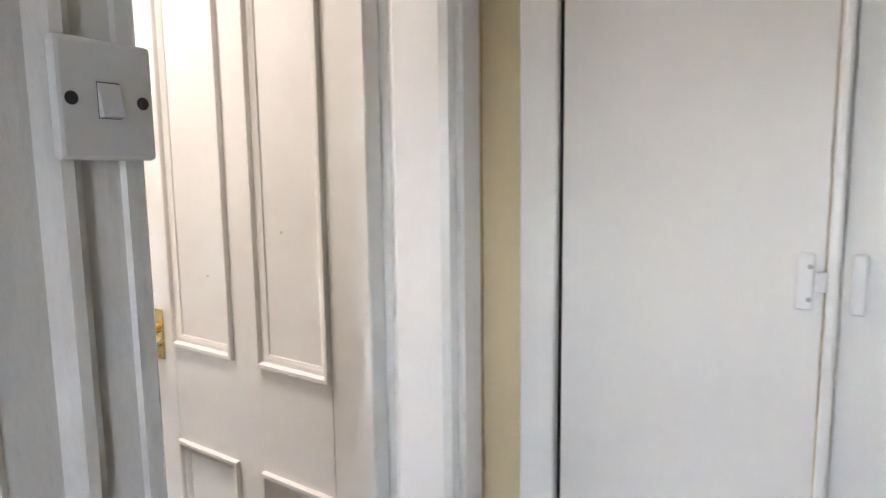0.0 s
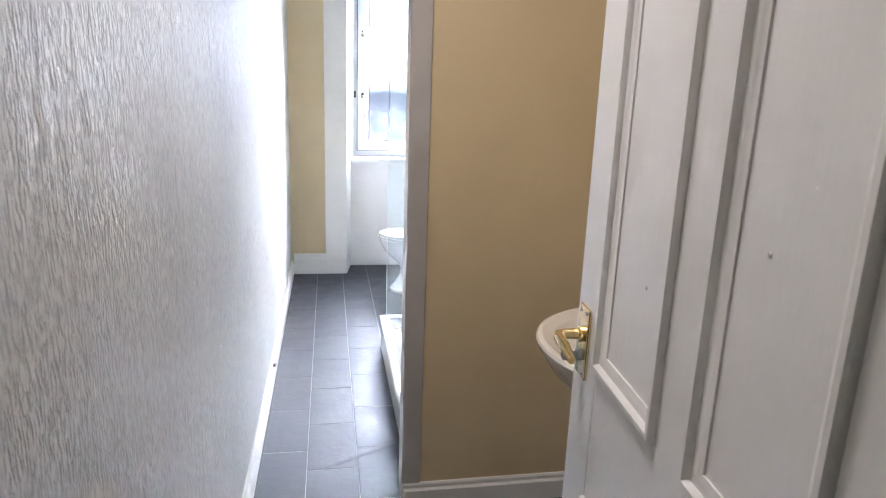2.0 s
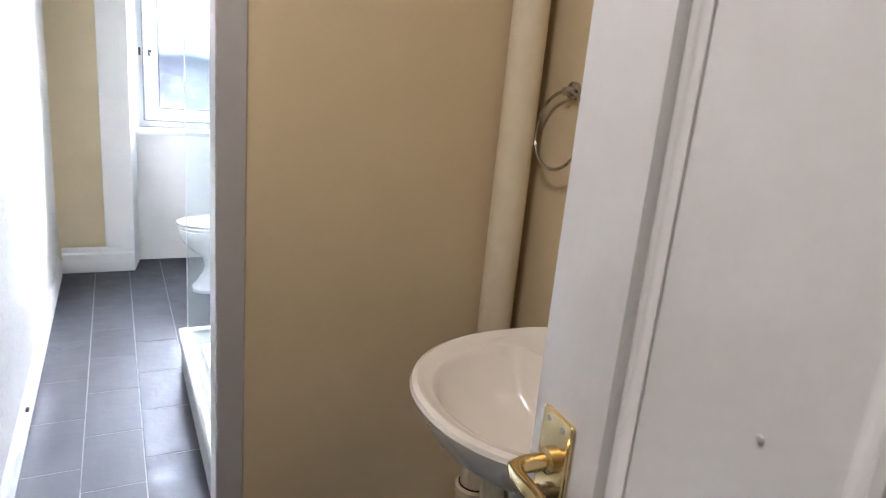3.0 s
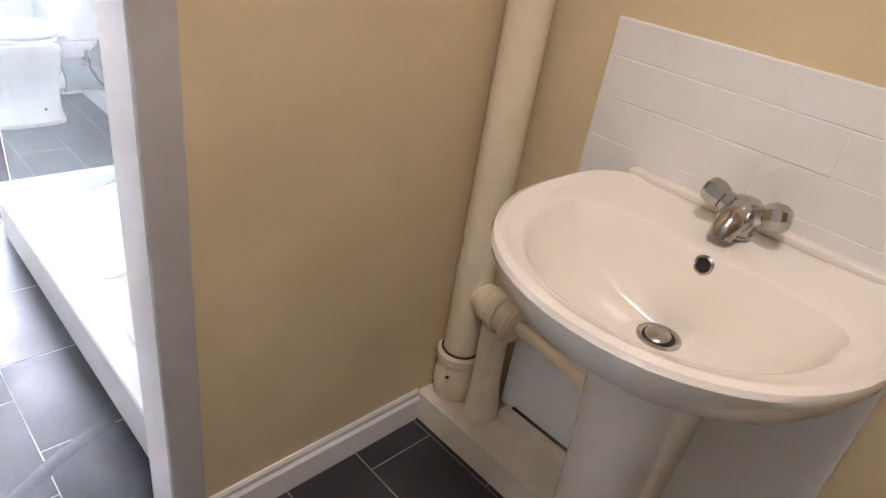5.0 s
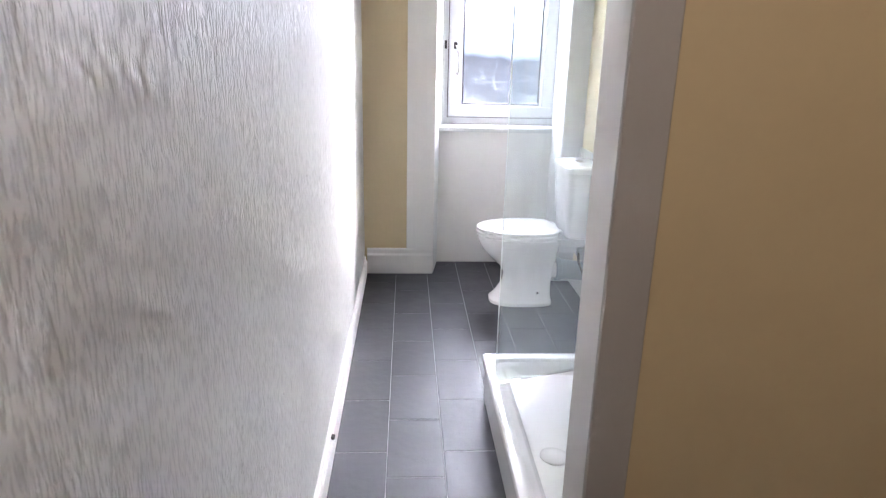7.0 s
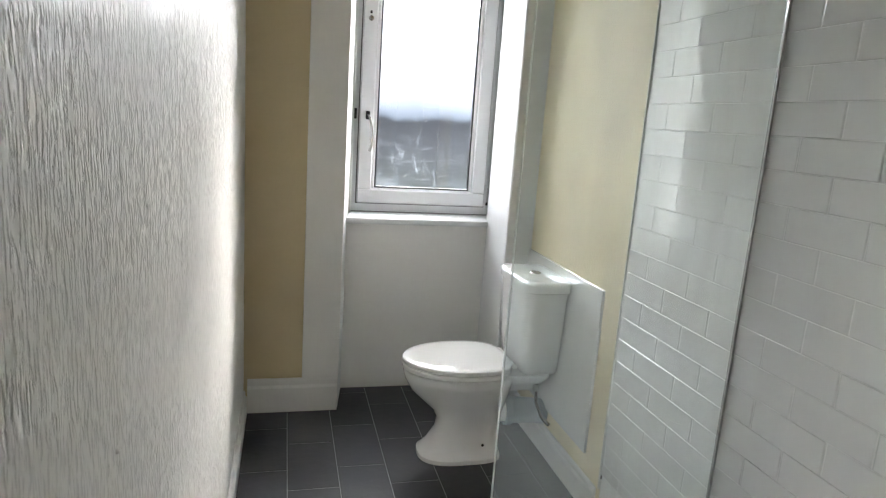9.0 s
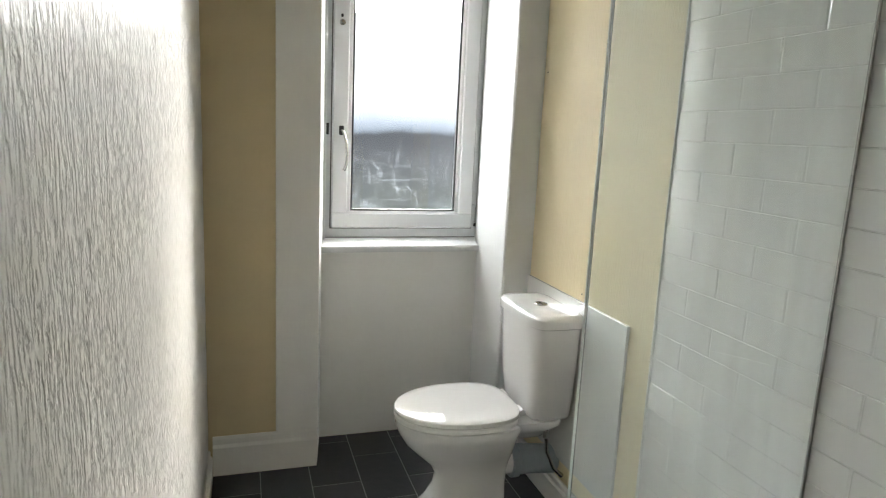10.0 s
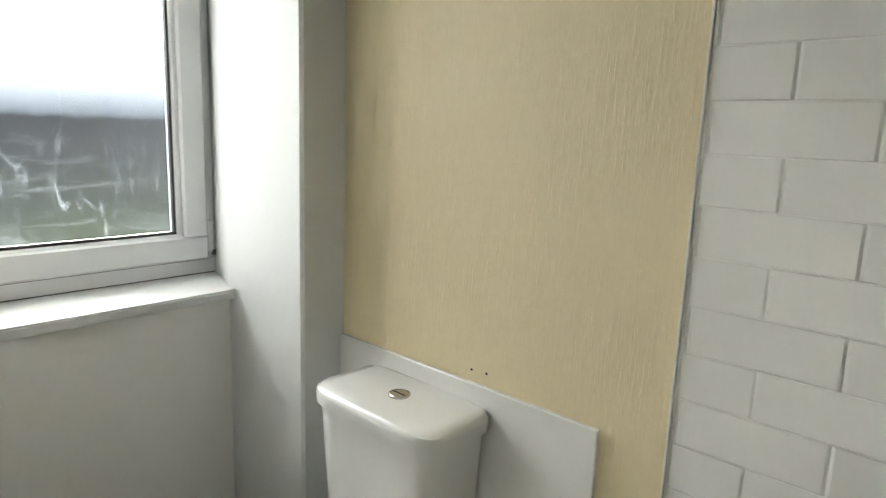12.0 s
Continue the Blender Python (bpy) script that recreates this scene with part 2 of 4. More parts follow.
# ---- mesh helpers ----
def cuboid(bm, x0, y0, z0, x1, y1, z1, bevel=0.0, segments=1):
    """Add a box with rounded edges to bm."""
    b = bmesh.new()
    bmesh.ops.create_cube(b, size=1)
    for v in b.verts:
        v.co = Vector(((x0 + x1) / 2 + v.co.x * (x1 - x0), (y0 + y1) / 2 + v.co.y * (y1 - y0), (z0 + z1) / 2 + v.co.z * (z1 - z0)))
    if bevel:
        bmesh.ops.bevel(b, geom=b.edges[:], offset=bevel, segments=segments, affect='EDGES', profile=0.5)
    me = bpy.data.meshes.new("tmp")
    b.to_mesh(me)
    b.free()
    bm.from_mesh(me)
    bpy.data.meshes.remove(me)
    return bm


def box(*a, **k):
    return cuboid(bmesh.new(), *a, **k)


def extrude_profile(points, axis, a, b):
    """A prism: a closed profile of 2D points swept along one axis from a to b."""
    bm = bmesh.new()
    put = {"x": lambda p, t: (t, p[0], p[1]), "y": lambda p, t: (p[0], t, p[1]), "z": lambda p, t: (p[0], p[1], t)}[axis]
    r0 = [bm.verts.new(put(p, a)) for p in points]
    r1 = [bm.verts.new(put(p, b)) for p in points]
    k = len(points)
    for i in range(k):
        bm.faces.new((r0[i], r0[(i + 1) % k], r1[(i + 1) % k], r1[i]))
    bm.faces.new(r0[::-1])
    bm.faces.new(r1)
    bmesh.ops.recalc_face_normals(bm, faces=bm.faces[:])
    return bm


def loft(rings, close_start=True, close_end=True, bm=None):
    """A skin through rings of equal point counts."""
    bm = bm or bmesh.new()
    vs = [[bm.verts.new(p) for p in r] for r in rings]
    k = len(rings[0])
    fs = []
    for a, b in zip(vs, vs[1:]):
        for i in range(k):
            fs.append(bm.faces.new((a[i], a[(i + 1) % k], b[(i + 1) % k], b[i])))
    if close_start:
        fs.append(bm.faces.new(vs[0][::-1]))
    if close_end:
        fs.append(bm.faces.new(vs[-1]))
    bmesh.ops.recalc_face_normals(bm, faces=fs)
    return bm


def tube(points, radius, sides=16, bm=None):
    """A round bar along a line of points; radius is one number or one per point."""
    pts = [Vector(p) for p in points]
    rad = radius if isinstance(radius, (list, tuple)) else [radius] * len(pts)
    rings = []
    prev = None
    for i, p in enumerate(pts):
        d = (pts[min(i + 1, len(pts) - 1)] - pts[max(i - 1, 0)]).normalized()
        if prev is None:
            side = d.cross(Vector((0, 0, 1)) if abs(d.z) < 0.9 else Vector((1, 0, 0))).normalized()
        else:
            side = (prev - d * prev.dot(d)).normalized()
        prev = side
        up = d.cross(side)
        rings.append([p + (side * math.cos(2 * math.pi * j / sides) + up * math.sin(2 * math.pi * j / sides)) * rad[i] for j in range(sides)])
    return loft(rings, bm=bm)


def lathe(profile, origin, axis=(0, 0, 1), sides=24, bm=None):
    """A turned shape: (radius, height) pairs about an axis through origin."""
    a, o = Vector(axis).normalized(), Vector(origin)
    s = a.cross(Vector((0, 0, 1)) if abs(a.z) < 0.9 else Vector((1, 0, 0))).normalized()
    u = a.cross(s)
    ring = [s * math.cos(2 * math.pi * j / sides) + u * math.sin(2 * math.pi * j / sides) for j in range(sides)]
    return loft([[o + a * h + v * max(r, 1e-4) for v in ring] for r, h in profile], bm=bm)


def obj(name, bm, mat, smooth=False):
    me = bpy.data.meshes.new(name)
    bm.to_mesh(me)
    bm.free()
    me.materials.append(mat)
    if smooth:
        for p in me.polygons:
            p.use_smooth = True
        me.set_sharp_from_angle(angle=radians(38))
    return new(name, me)


def part(name, bm, mat, parent, label="", smooth=False):
    """One mesh object under a thing or a part."""
    ob = obj(name, bm, mat, smooth)
    ob.parent = parent
    if parent.type != 'EMPTY' or parent.matrix_basis != Matrix.Identity(4):
        ob.matrix_parent_inverse = parent.matrix_basis.inverted()
    return tagged(ob, label)


def base(name, x, y, z, label, category, group="", kind=""):
    """An Empty at the base of a thing."""
    e = new(name)
    e.empty_display_size = 0.05
    e.matrix_basis = pose(x, y, z)
    return tagged(e, label, category, group, kind)


def structure(name, bm, mat, label, category, smooth=False):
    return tagged(obj(name, bm, mat, smooth), label, category, kind="structure")


def oval(cx, cy, z, rf, rb, ry, nf=2.0, nb=2.0, k=40):
    """A ring: front (towards -x) and back halves are superellipses of their own depth and squareness."""
    pts = []
    for i in range(k):
        a = 2 * math.pi * i / k
        c, s = math.cos(a), math.sin(a)
        n, r = (nb, rb) if c > 0 else (nf, rf)
        pts.append((cx + r * math.copysign(abs(c) ** (2 / n), c), cy + ry * math.copysign(abs(s) ** (2 / n), s), z))
    return pts


# ---- the shell ----
CEIL, RW, BW, NIB, PF, PB = 2.55, 1.29, 1.345, 5.233, 2.215, 2.325
TE = 4.235
WINY = 5.664


def papered_wall():
    """The long wall: its paper stands up in short vertical ridges."""
    y0, y1, z0, z1, ny, nz = 0.50, NIB + 0.002, 0.05, 2.35, 900, 110
    ys, zs = np.linspace(y0, y1, ny), np.linspace(z0, z1, nz)
    rng = np.random.default_rng(5)
    relief = np.zeros((nz, ny))
    for size_y, size_z, amp in ((0.012, 0.035, 0.0006), (0.026, 0.07, 0.0006), (0.09, 0.25, 0.0003)):
        gy, gz = int((y1 - y0) / size_y) + 2, int((z1 - z0) / size_z) + 2
        g = rng.normal(0, 1, (gz, gy))
        fy, fz = (ys - y0) / size_y, (zs - z0) / size_z
        iy, iz = fy.astype(int), fz.astype(int)
        ty, tz = fy - iy, (fz - iz)[:, None]
        ty, tz = ty * ty * (3 - 2 * ty), tz * tz * (3 - 2 * tz)
        a = g[np.ix_(iz, iy)] * (1 - ty) + g[np.ix_(iz, iy + 1)] * ty
        c = g[np.ix_(iz + 1, iy)] * (1 - ty) + g[np.ix_(iz + 1, iy + 1)] * ty
        relief += amp * (a * (1 - tz) + c * tz)
    relief = np.clip(relief, -0.0040, 0.0040)
    verts = [(float(relief[k, i]), float(ys[i]), float(zs[k])) for k in range(nz) for i in range(ny)]
    faces = [(k * ny + i, k * ny + i + 1, (k + 1) * ny + i + 1, (k + 1) * ny + i) for k in range(nz - 1) for i in range(ny - 1)]
    me = bpy.data.meshes.new("wall_west")
    me.from_pydata(verts, [], faces)
    bm = bmesh.new()
    bm.from_mesh(me)
    bpy.data.meshes.remove(me)
    for f in bm.faces:
        f.smooth = True
    cuboid(bm, -0.12, 0.50, -0.02, -0.007, NIB + 0.1, CEIL)
    cuboid(bm, -0.01, 0.50, -0.02, 0.0, NIB + 0.002, 0.052)
    cuboid(bm, -0.01, 0.50, 2.348, 0.0, NIB + 0.002, CEIL)
    return bm


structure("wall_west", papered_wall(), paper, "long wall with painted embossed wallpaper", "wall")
# pier beside the window, and the board that faces it
structure("wall_pier", box(0.0, NIB, 0.0, 0.40, 5.95, CEIL), cream, "smooth cream painted pier beside the window recess", "wall")
structure("wall_east_toilet", box(RW, TE, -0.02, RW + 0.15, 5.95, CEIL), paper_cream, "cream wall with ribbed embossed wallpaper", "wall")
structure("wall_east_shower", box(RW + 0.004, PB - 0.02, -0.02, RW + 0.15, TE, CEIL), grout, "wall behind the shower tiles", "wall")
structure("wall_east_basin", box(BW, 0.45, -0.02, BW + 0.095, PB - 0.02, CEIL), cream, "smooth cream painted wall behind the basin", "wall")
structure("wall_partition", box(0.552, PF, 0.0, BW, PB, CEIL), cream, "cream painted partition between basin and shower", "wall")
structure("wall_under_window", box(0.40, 5.472, -0.02, 1.2, 5.95, 0.870), plaster, "white plaster wall beneath the window sill", "wall")
structure("wall_over_window", box(0.40, 5.50, 2.36, 1.29, 5.95, CEIL), plaster, "white plaster over the window", "wall")
structure("ceiling", box(-2.2, -2.7, CEIL, RW + 0.15, 6.0, CEIL + 0.1), plaster, "plain white plaster ceiling", "ceiling")
structure("floor", box(-0.1, 0.42, -0.08, RW + 0.1, 5.6, -0.0012), floor_joint, "dark slate-look tiled bathroom floor with pale joints", "floor")
structure("floor_hall", box(-2.2, -2.7, -0.08, 1.9, 0.42, -0.001), carpet, "dark carpet in the hall", "floor")

# housing of the assumed lamp, never in view
lamp = base("assumed_ceiling_lamp", 0.28, 1.32, CEIL, "assumed round flush ceiling lamp with a white rim, out of view", "ceiling lamp")
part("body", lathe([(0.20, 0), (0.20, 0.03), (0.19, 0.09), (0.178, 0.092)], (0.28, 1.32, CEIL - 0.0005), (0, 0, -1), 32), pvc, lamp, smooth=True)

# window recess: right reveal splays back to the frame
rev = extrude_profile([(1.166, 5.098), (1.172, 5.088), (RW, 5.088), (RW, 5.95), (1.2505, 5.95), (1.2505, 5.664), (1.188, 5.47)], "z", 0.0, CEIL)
structure("wall_reveal_east", rev, dimmed_white, "white painted splayed window reveal", "wall")
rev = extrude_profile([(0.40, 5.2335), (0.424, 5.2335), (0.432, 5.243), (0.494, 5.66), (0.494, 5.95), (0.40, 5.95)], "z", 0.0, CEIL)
structure("wall_reveal_west", rev, dimmed_white, "white painted narrow window reveal", "wall")


def skirting(name, axis, a, b, face, out, h, mat, label, t=0.016, z0=0.0):
    """A moulded skirting board along x or y, standing off a wall face by t in direction out."""
    o = face + out * t
    m = face + out * t * 0.55
    prof = [(face, z0), (o, z0), (o, z0 + h * 0.72), (m, z0 + h * 0.80), (m, z0 + h * 0.93), (face + out * t * 0.3, z0 + h), (face, z0 + h)]
    return structure(name, extrude_profile(prof, axis, a, b), mat, label, "skirting board")


skirting("baseboard_west", "y", 0.52, NIB - 0.016, 0.0005, 1, 0.115, white_paint, "white moulded skirting along the papered wall")
skirting("baseboard_pier", "x", 0.017, 0.428, NIB - 0.0005, -1, 0.165, white_paint, "tall white skirting on the pier", t=0.014)
skirting("baseboard_partition", "x", 0.541, 1.184, PF - 0.0005, -1, 0.098, white_paint, "white moulded skirting on the partition", t=0.015)
skirting("baseboard_east", "y", TE + 0.02, 5.087, RW - 0.0005, -1, 0.12, white_paint, "white skirting behind the toilet", t=0.018)
structure("trim_pier_board", box(0.262, NIB - 0.011, 0.1655, 0.4295, NIB + 0.001, CEIL, bevel=0.002), white_paint,
          "wide flat white board edging the window recess", "trim")
# end of the partition: a broad painted lining and a facing board
structure("trim_partition_end", box(0.535, PF + 0.002, 0.0, 0.552, PB + 0.005, CEIL, bevel=0.002), white_paint, "white lining on the partition end",
          "trim")
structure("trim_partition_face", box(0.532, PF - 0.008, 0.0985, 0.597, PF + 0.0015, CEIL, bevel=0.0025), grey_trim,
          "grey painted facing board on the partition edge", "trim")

# ---- hall and doorway ----
structure("wall_doorway_west", box(-2.2, 0.345, 0.0, 0.0, 0.498, CEIL), cream, "hall wall beside the bathroom doorway", "wall")
structure("wall_doorway_east", box(0.692, 0.375, 0.0, BW + 0.095, 0.45, CEIL), cream, "short wall beside the door hinges", "wall")
structure("wall_over_door", box(0.0, 0.375, 2.06, 0.692, 0.45, CEIL), plaster, "wall over the bathroom door", "wall")
structure("wall_hall_east", box(0.80, -2.7, 0.0, 0.99, 0.3745, CEIL), cream, "cream hall wall with the cupboard", "wall")
# unseen west and south walls: added opening lights the hall, cream warms the bounce
hall_west = box(-2.3, -2.7, 0.0, -2.2, 0.6, 1.30)
for a in ((-2.3, -2.7, 1.85, -2.2, 0.6, CEIL), (-2.3, -2.7, 1.30, -2.2, -0.90, 1.85), (-2.3, -0.60, 1.30, -2.2, 0.6, 1.85)):
    cuboid(hall_west, *a)
structure("wall_hall_west", hall_west, cream, "unseen cream hall wall with an opening added to let daylight in", "wall")
structure("wall_hall_south", box(-2.3, -2.8, 0.0, 0.99, -2.7, CEIL), cream, "unseen plain hall wall, cream to warm the bounced light", "wall")

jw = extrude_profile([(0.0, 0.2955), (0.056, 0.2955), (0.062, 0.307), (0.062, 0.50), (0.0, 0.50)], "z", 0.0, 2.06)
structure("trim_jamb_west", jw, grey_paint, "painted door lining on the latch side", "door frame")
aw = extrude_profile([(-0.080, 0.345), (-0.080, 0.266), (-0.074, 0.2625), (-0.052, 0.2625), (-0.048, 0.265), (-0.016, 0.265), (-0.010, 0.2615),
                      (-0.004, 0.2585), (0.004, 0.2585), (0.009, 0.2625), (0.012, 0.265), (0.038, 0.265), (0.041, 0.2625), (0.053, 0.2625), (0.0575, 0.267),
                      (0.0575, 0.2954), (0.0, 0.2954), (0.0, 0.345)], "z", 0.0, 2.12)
structure("trim_architrave_west", aw, grey_paint, "grey-white moulded architrave with uneven paint", "door frame")
je = extrude_profile([(0.690, 0.530), (0.686, 0.497), (0.664, 0.474), (0.659, 0.466), (0.664, 0.384), (0.670, 0.370), (0.684, 0.364), (0.694, 0.3745), (0.692, 0.3745), (0.692, 0.460), (0.702, 0.460), (0.702, 0.530)], "z", 0.0, 2.06)
structure("trim_jamb_east", je, white_paint, "white door lining on the hinge side", "door frame")
structure("trim_architrave_east", box(0.6945, 0.358, 0.0, 0.760, 0.3745, 2.12, bevel=0.004), white_paint, "white architrave beside the hinges", "door frame")
structure("trim_door_head", box(0.063, 0.375, 2.03, 0.629, 0.45, 2.06), white_paint, "white head lining of the doorway", "door frame")
# hall cupboard: frame, flush door and a second leaf
structure("trim_cupboard_frame", box(0.778, 0.229, 0.0, 0.7995, 0.294, 2.1, bevel=0.003), white_paint, "white frame of the hall cupboard", "door frame")

# dark strip laid in the gap to stand for its shade
structure("trim_cupboard_gap_shade", box(0.795, 0.2207, 0.02, 0.7998, 0.2288, 2.08), dark, "dark strip standing for shade in the gap beside the cupboard door", "gap")
cup = base("cupboard_door", 0.79, 0.02, 0.0, "flush white painted cupboard door with a small latch", "cupboard door")
leaf = part("leaf", box(0.787, -0.158, 0.02, 0.7995, 0.2205, 2.08, bevel=0.002), cupboard_paint, cup)
part("edge_bead", box(0.776, -0.176, 0.02, 0.7995, -0.160, 2.08, bevel=0.005, segments=2), white_paint, cup, "rounded white edge bead")
lt = part("latch", box(0.771, -0.146, 1.214, 0.7865, -0.122, 1.294, bevel=0.003), switch_plastic, cup, "white plastic cupboard latch")
part("latch_tongue", box(0.773, -0.162, 1.240, 0.7855, -0.1465, 1.268, bevel=0.002), switch_plastic, lt)
for zz in (1.230, 1.276):
    part("screw", lathe([(0.0035, 0), (0.0035, 0.0012), (0.001, 0.0016)], (0.7708, -0.140, zz), (-1, 0, 0), 10), steel, lt)
cup2 = base("cupboard_door", 0.79, -0.4, 0.0, "second flush white cupboard leaf beside the latch", "cupboard door")
part("leaf", box(0.787, -0.62, 0.02, 0.7995, -0.1775, 2.08, bevel=0.002), cupboard_paint, cup2)
part("catch_plate", box(0.771, -0.207, 1.212, 0.7865, -0.190, 1.296, bevel=0.003), switch_plastic, cup2, "white plastic catch")

# light switch on the architrave
sw = base("light_switch", 0.031, 0.25, 1.42, "plastic light switch greyed for shade, with a single matching rocker", "light switch")
SX, SZ = 0.0235, 1.461
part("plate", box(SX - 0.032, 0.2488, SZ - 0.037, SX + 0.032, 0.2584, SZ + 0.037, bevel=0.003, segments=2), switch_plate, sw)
# dark inset imitates the shaded slit round the rocker
part("rocker_gap_shade", box(SX - 0.0074, 0.2482, SZ - 0.0113, SX + 0.0074, 0.2495, SZ + 0.0113), gap_grey, sw, "dark inset standing for shade round the rocker")
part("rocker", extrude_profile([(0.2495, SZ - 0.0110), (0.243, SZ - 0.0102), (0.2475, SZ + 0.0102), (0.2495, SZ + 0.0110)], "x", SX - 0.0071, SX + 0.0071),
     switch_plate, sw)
for s in (-1, 1):
    part("screw", lathe([(0.0042, 0), (0.0042, 0.0006), (0.003, 0.0010), (0.001, 0.0004)], (SX + s * 0.0235, 0.2489, SZ), (0, -1, 0), 12), dark, sw,
         "dark recessed screw")
# keep of the door latch
kp = base("strike_plate", 0.066, 0.47, 1.1, "worn metal strike plate let into the door lining", "strike plate")
part("plate", box(0.0615, 0.455, 1.10, 0.0645, 0.4995, 1.26, bevel=0.0008), grey_paint, kp)
for zz in (1.147, 1.22):
    part("hole", box(0.0635, 0.478, zz - 0.012, 0.0655, 0.4985, zz + 0.012, bevel=0.0008), dark, kp)


# ---- panelled door, standing open ----
def panelled_door():
    W, H, T, H0 = 0.737, 2.0, 0.040, 0.022
    d = base("door_1", 0, 0, 0, "white panelled wooden door standing wide open, brass lever handle", "door", kind="structure")
    cols = ((0.124, 0.329), (0.409, 0.627))
    rows = ((0.22, 0.797), (1.021, 1.87))
    bm = bmesh.new()
    # stiles, rails and the sunk panels, in leaf coordinates: u along, v up, face at y = 0
    cuboid(bm, H0, 0, 0.008, cols[0][0], T, H, bevel=0.003)
    cuboid(bm, cols[0][1], 0.0005, 0.008, cols[1][0], T, H)
    cuboid(bm, cols[1][1], 0, 0.008, W, T, H, bevel=0.003)
    for c in cols:
        for z0, z1 in ((0.008, rows[0][0]), (rows[0][1], rows[1][0]), (rows[1][1], H)):
            cuboid(bm, c[0], 0.0008, z0, c[1], T, z1)
    part("stiles_and_rails", bm, white_paint, d)
    for c in cols:
        for r in rows:
            part("panel", box(c[0] - 0.004, 0.006, r[0] - 0.004, c[1] + 0.004, T - 0.012, r[1] + 0.004), white_paint, d)
            m = bmesh.new()
            w = 0.028
            prof = [(0, 0.0065), (0, -0.006), (0.002, -0.0095), (0.009, -0.0095), (0.012, -0.006), (0.0135, -0.0015), (0.019, -0.001), (0.022, 0.0015), (w, 0.0035), (w, 0.0065)]
            rings = []
            for (px, pz, sx, sz) in ((c[0], r[0], 1, 1), (c[1], r[0], -1, 1), (c[1], r[1], -1, -1), (c[0], r[1], 1, -1)):
                rings.append([(px + sx * p[0], p[1], pz + sz * p[0]) for p in prof])
            rings.append(rings[0])
            loft(rings, False, False, m)
            bmesh.ops.remove_doubles(m, verts=m.verts[:], dist=1e-5)
            part("moulding", m, white_paint, d, "raised picture-frame moulding", smooth=True)
    # brass furniture
    h = part("handle_plate", box(W - 0.072, -0.006, 0.981, W - 0.024, 0.0, 1.101, bevel=0.0025, segments=2), brass, d, "brass lever handle on its plate")
    uc = W - 0.048
    part("lever", tube([(uc, -0.004, 1.054), (uc, -0.035, 1.054), (uc - 0.004, -0.046, 1.054), (uc - 0.016, -0.050, 1.054),
                        (uc - 0.05, -0.050, 1.055), (uc - 0.074, -0.050, 1.049), (uc - 0.090, -0.049, 1.046)],
                       [0.009, 0.0085, 0.0085, 0.008, 0.0085, 0.0075, 0.006], 14), brass, h, smooth=True)
    part("collar", lathe([(0.013, 0), (0.013, 0.006), (0.009, 0.009)], (uc, -0.0055, 1.054), (0, -1, 0), 18), brass, h, smooth=True)
    part("thumb_turn", lathe([(0.010, 0), (0.010, 0.008), (0.006, 0.010), (0.006, 0.018), (0.010, 0.020), (0.010, 0.030), (0.004, 0.033)],
                             (uc, -0.0055, 1.018), (0, -1, 0), 16), steel, h, "dark metal thumb turn", smooth=True)
    for zz in (0.990, 1.092):
        for s in (-1, 1):
            part("screw", lathe([(0.003, 0), (0.003, 0.0008), (0.001, 0.0012)], (uc + s * 0.012, -0.0058, zz), (0, -1, 0), 8), steel, h)
    # two small chips in the old paint
    for u, zz, yy in ((0.493, 1.193, 0.0058), (0.251, 1.299, 0.0058)):
        part("paint_chip", lathe([(0.0032, 0), (0.0024, 0.0010), (0.001, 0.0013)], (u, yy, zz), (0, -1, 0), 8), switch_plate, d, "small chip in the paint")
    ang = 4.9
    # leaf face looks to -x: u runs to +y
    d.matrix_basis = pose(0.6425, 0.492, 0, 0, 0, 90 - ang)
    return d


door = panelled_door()
# leaf thickness must lie on the +x side: local +y turns to -x, so mirror it back
door.matrix_basis = door.matrix_basis @ Matrix.Diagonal((1, -1, 1, 1))

# ---- window ----
win = base("window_1", 0.86, WINY, 0.88, "white plastic window with fogged glass above the toilet", "window", kind="structure")
FX0, FX1, FZ0, FZ1 = 0.497, 1.249, 0.899, 2.36


def frame_bars(x0, x1, z0, z1, w, y0, y1, bevel):
    bm = bmesh.new()
    cuboid(bm, x0, y0, z0, x1, y1, z0 + w, bevel=bevel)
    cuboid(bm, x0, y0, z1 - w, x1, y1, z1, bevel=bevel)
    cuboid(bm, x0, y0 + 0.0006, z0 + w - bevel, x0 + w, y1, z1 - w + bevel, bevel=bevel)
    cuboid(bm, x1 - w, y0 + 0.0006, z0 + w - bevel, x1, y1, z1 - w + bevel, bevel=bevel)
    return bm


part("window_frame", frame_bars(FX0, FX1, FZ0, FZ1, 0.048, WINY, WINY + 0.07, 0.003), pvc, win)
sash = part("sash", frame_bars(0.528, 1.219, 0.946, 2.33, 0.074, WINY - 0.022, WINY + 0.05, 0.006), pvc, win, "white opening sash")
# thin dark bars imitate the shade in the gap round the sash
part("sash_gap_shade", frame_bars(0.5235, 1.2235, 0.9415, 2.3345, 0.008, WINY - 0.0035, WINY + 0.002, 0.001), gap_grey, sash, "dark line standing for shade in the gap round the sash")
bead = frame_bars(0.598, 1.149, 1.006, 2.27, 0.021, WINY - 0.012, WINY + 0.04, 0.006)
part("glazing_bead", bead, pvc, sash)
part("gasket", frame_bars(0.6175, 1.1305, 1.0255, 2.2515, 0.0095, WINY - 0.006, WINY + 0.011, 0.001), rubber, sash, "black rubber gasket")
pane = part("pane", box(0.6205, WINY + 0.012, 1.0275, 1.1275, WINY + 0.016, 2.249), window_glass, sash, "double glazing fogged and smeared low down")
pane.visible_shadow = False
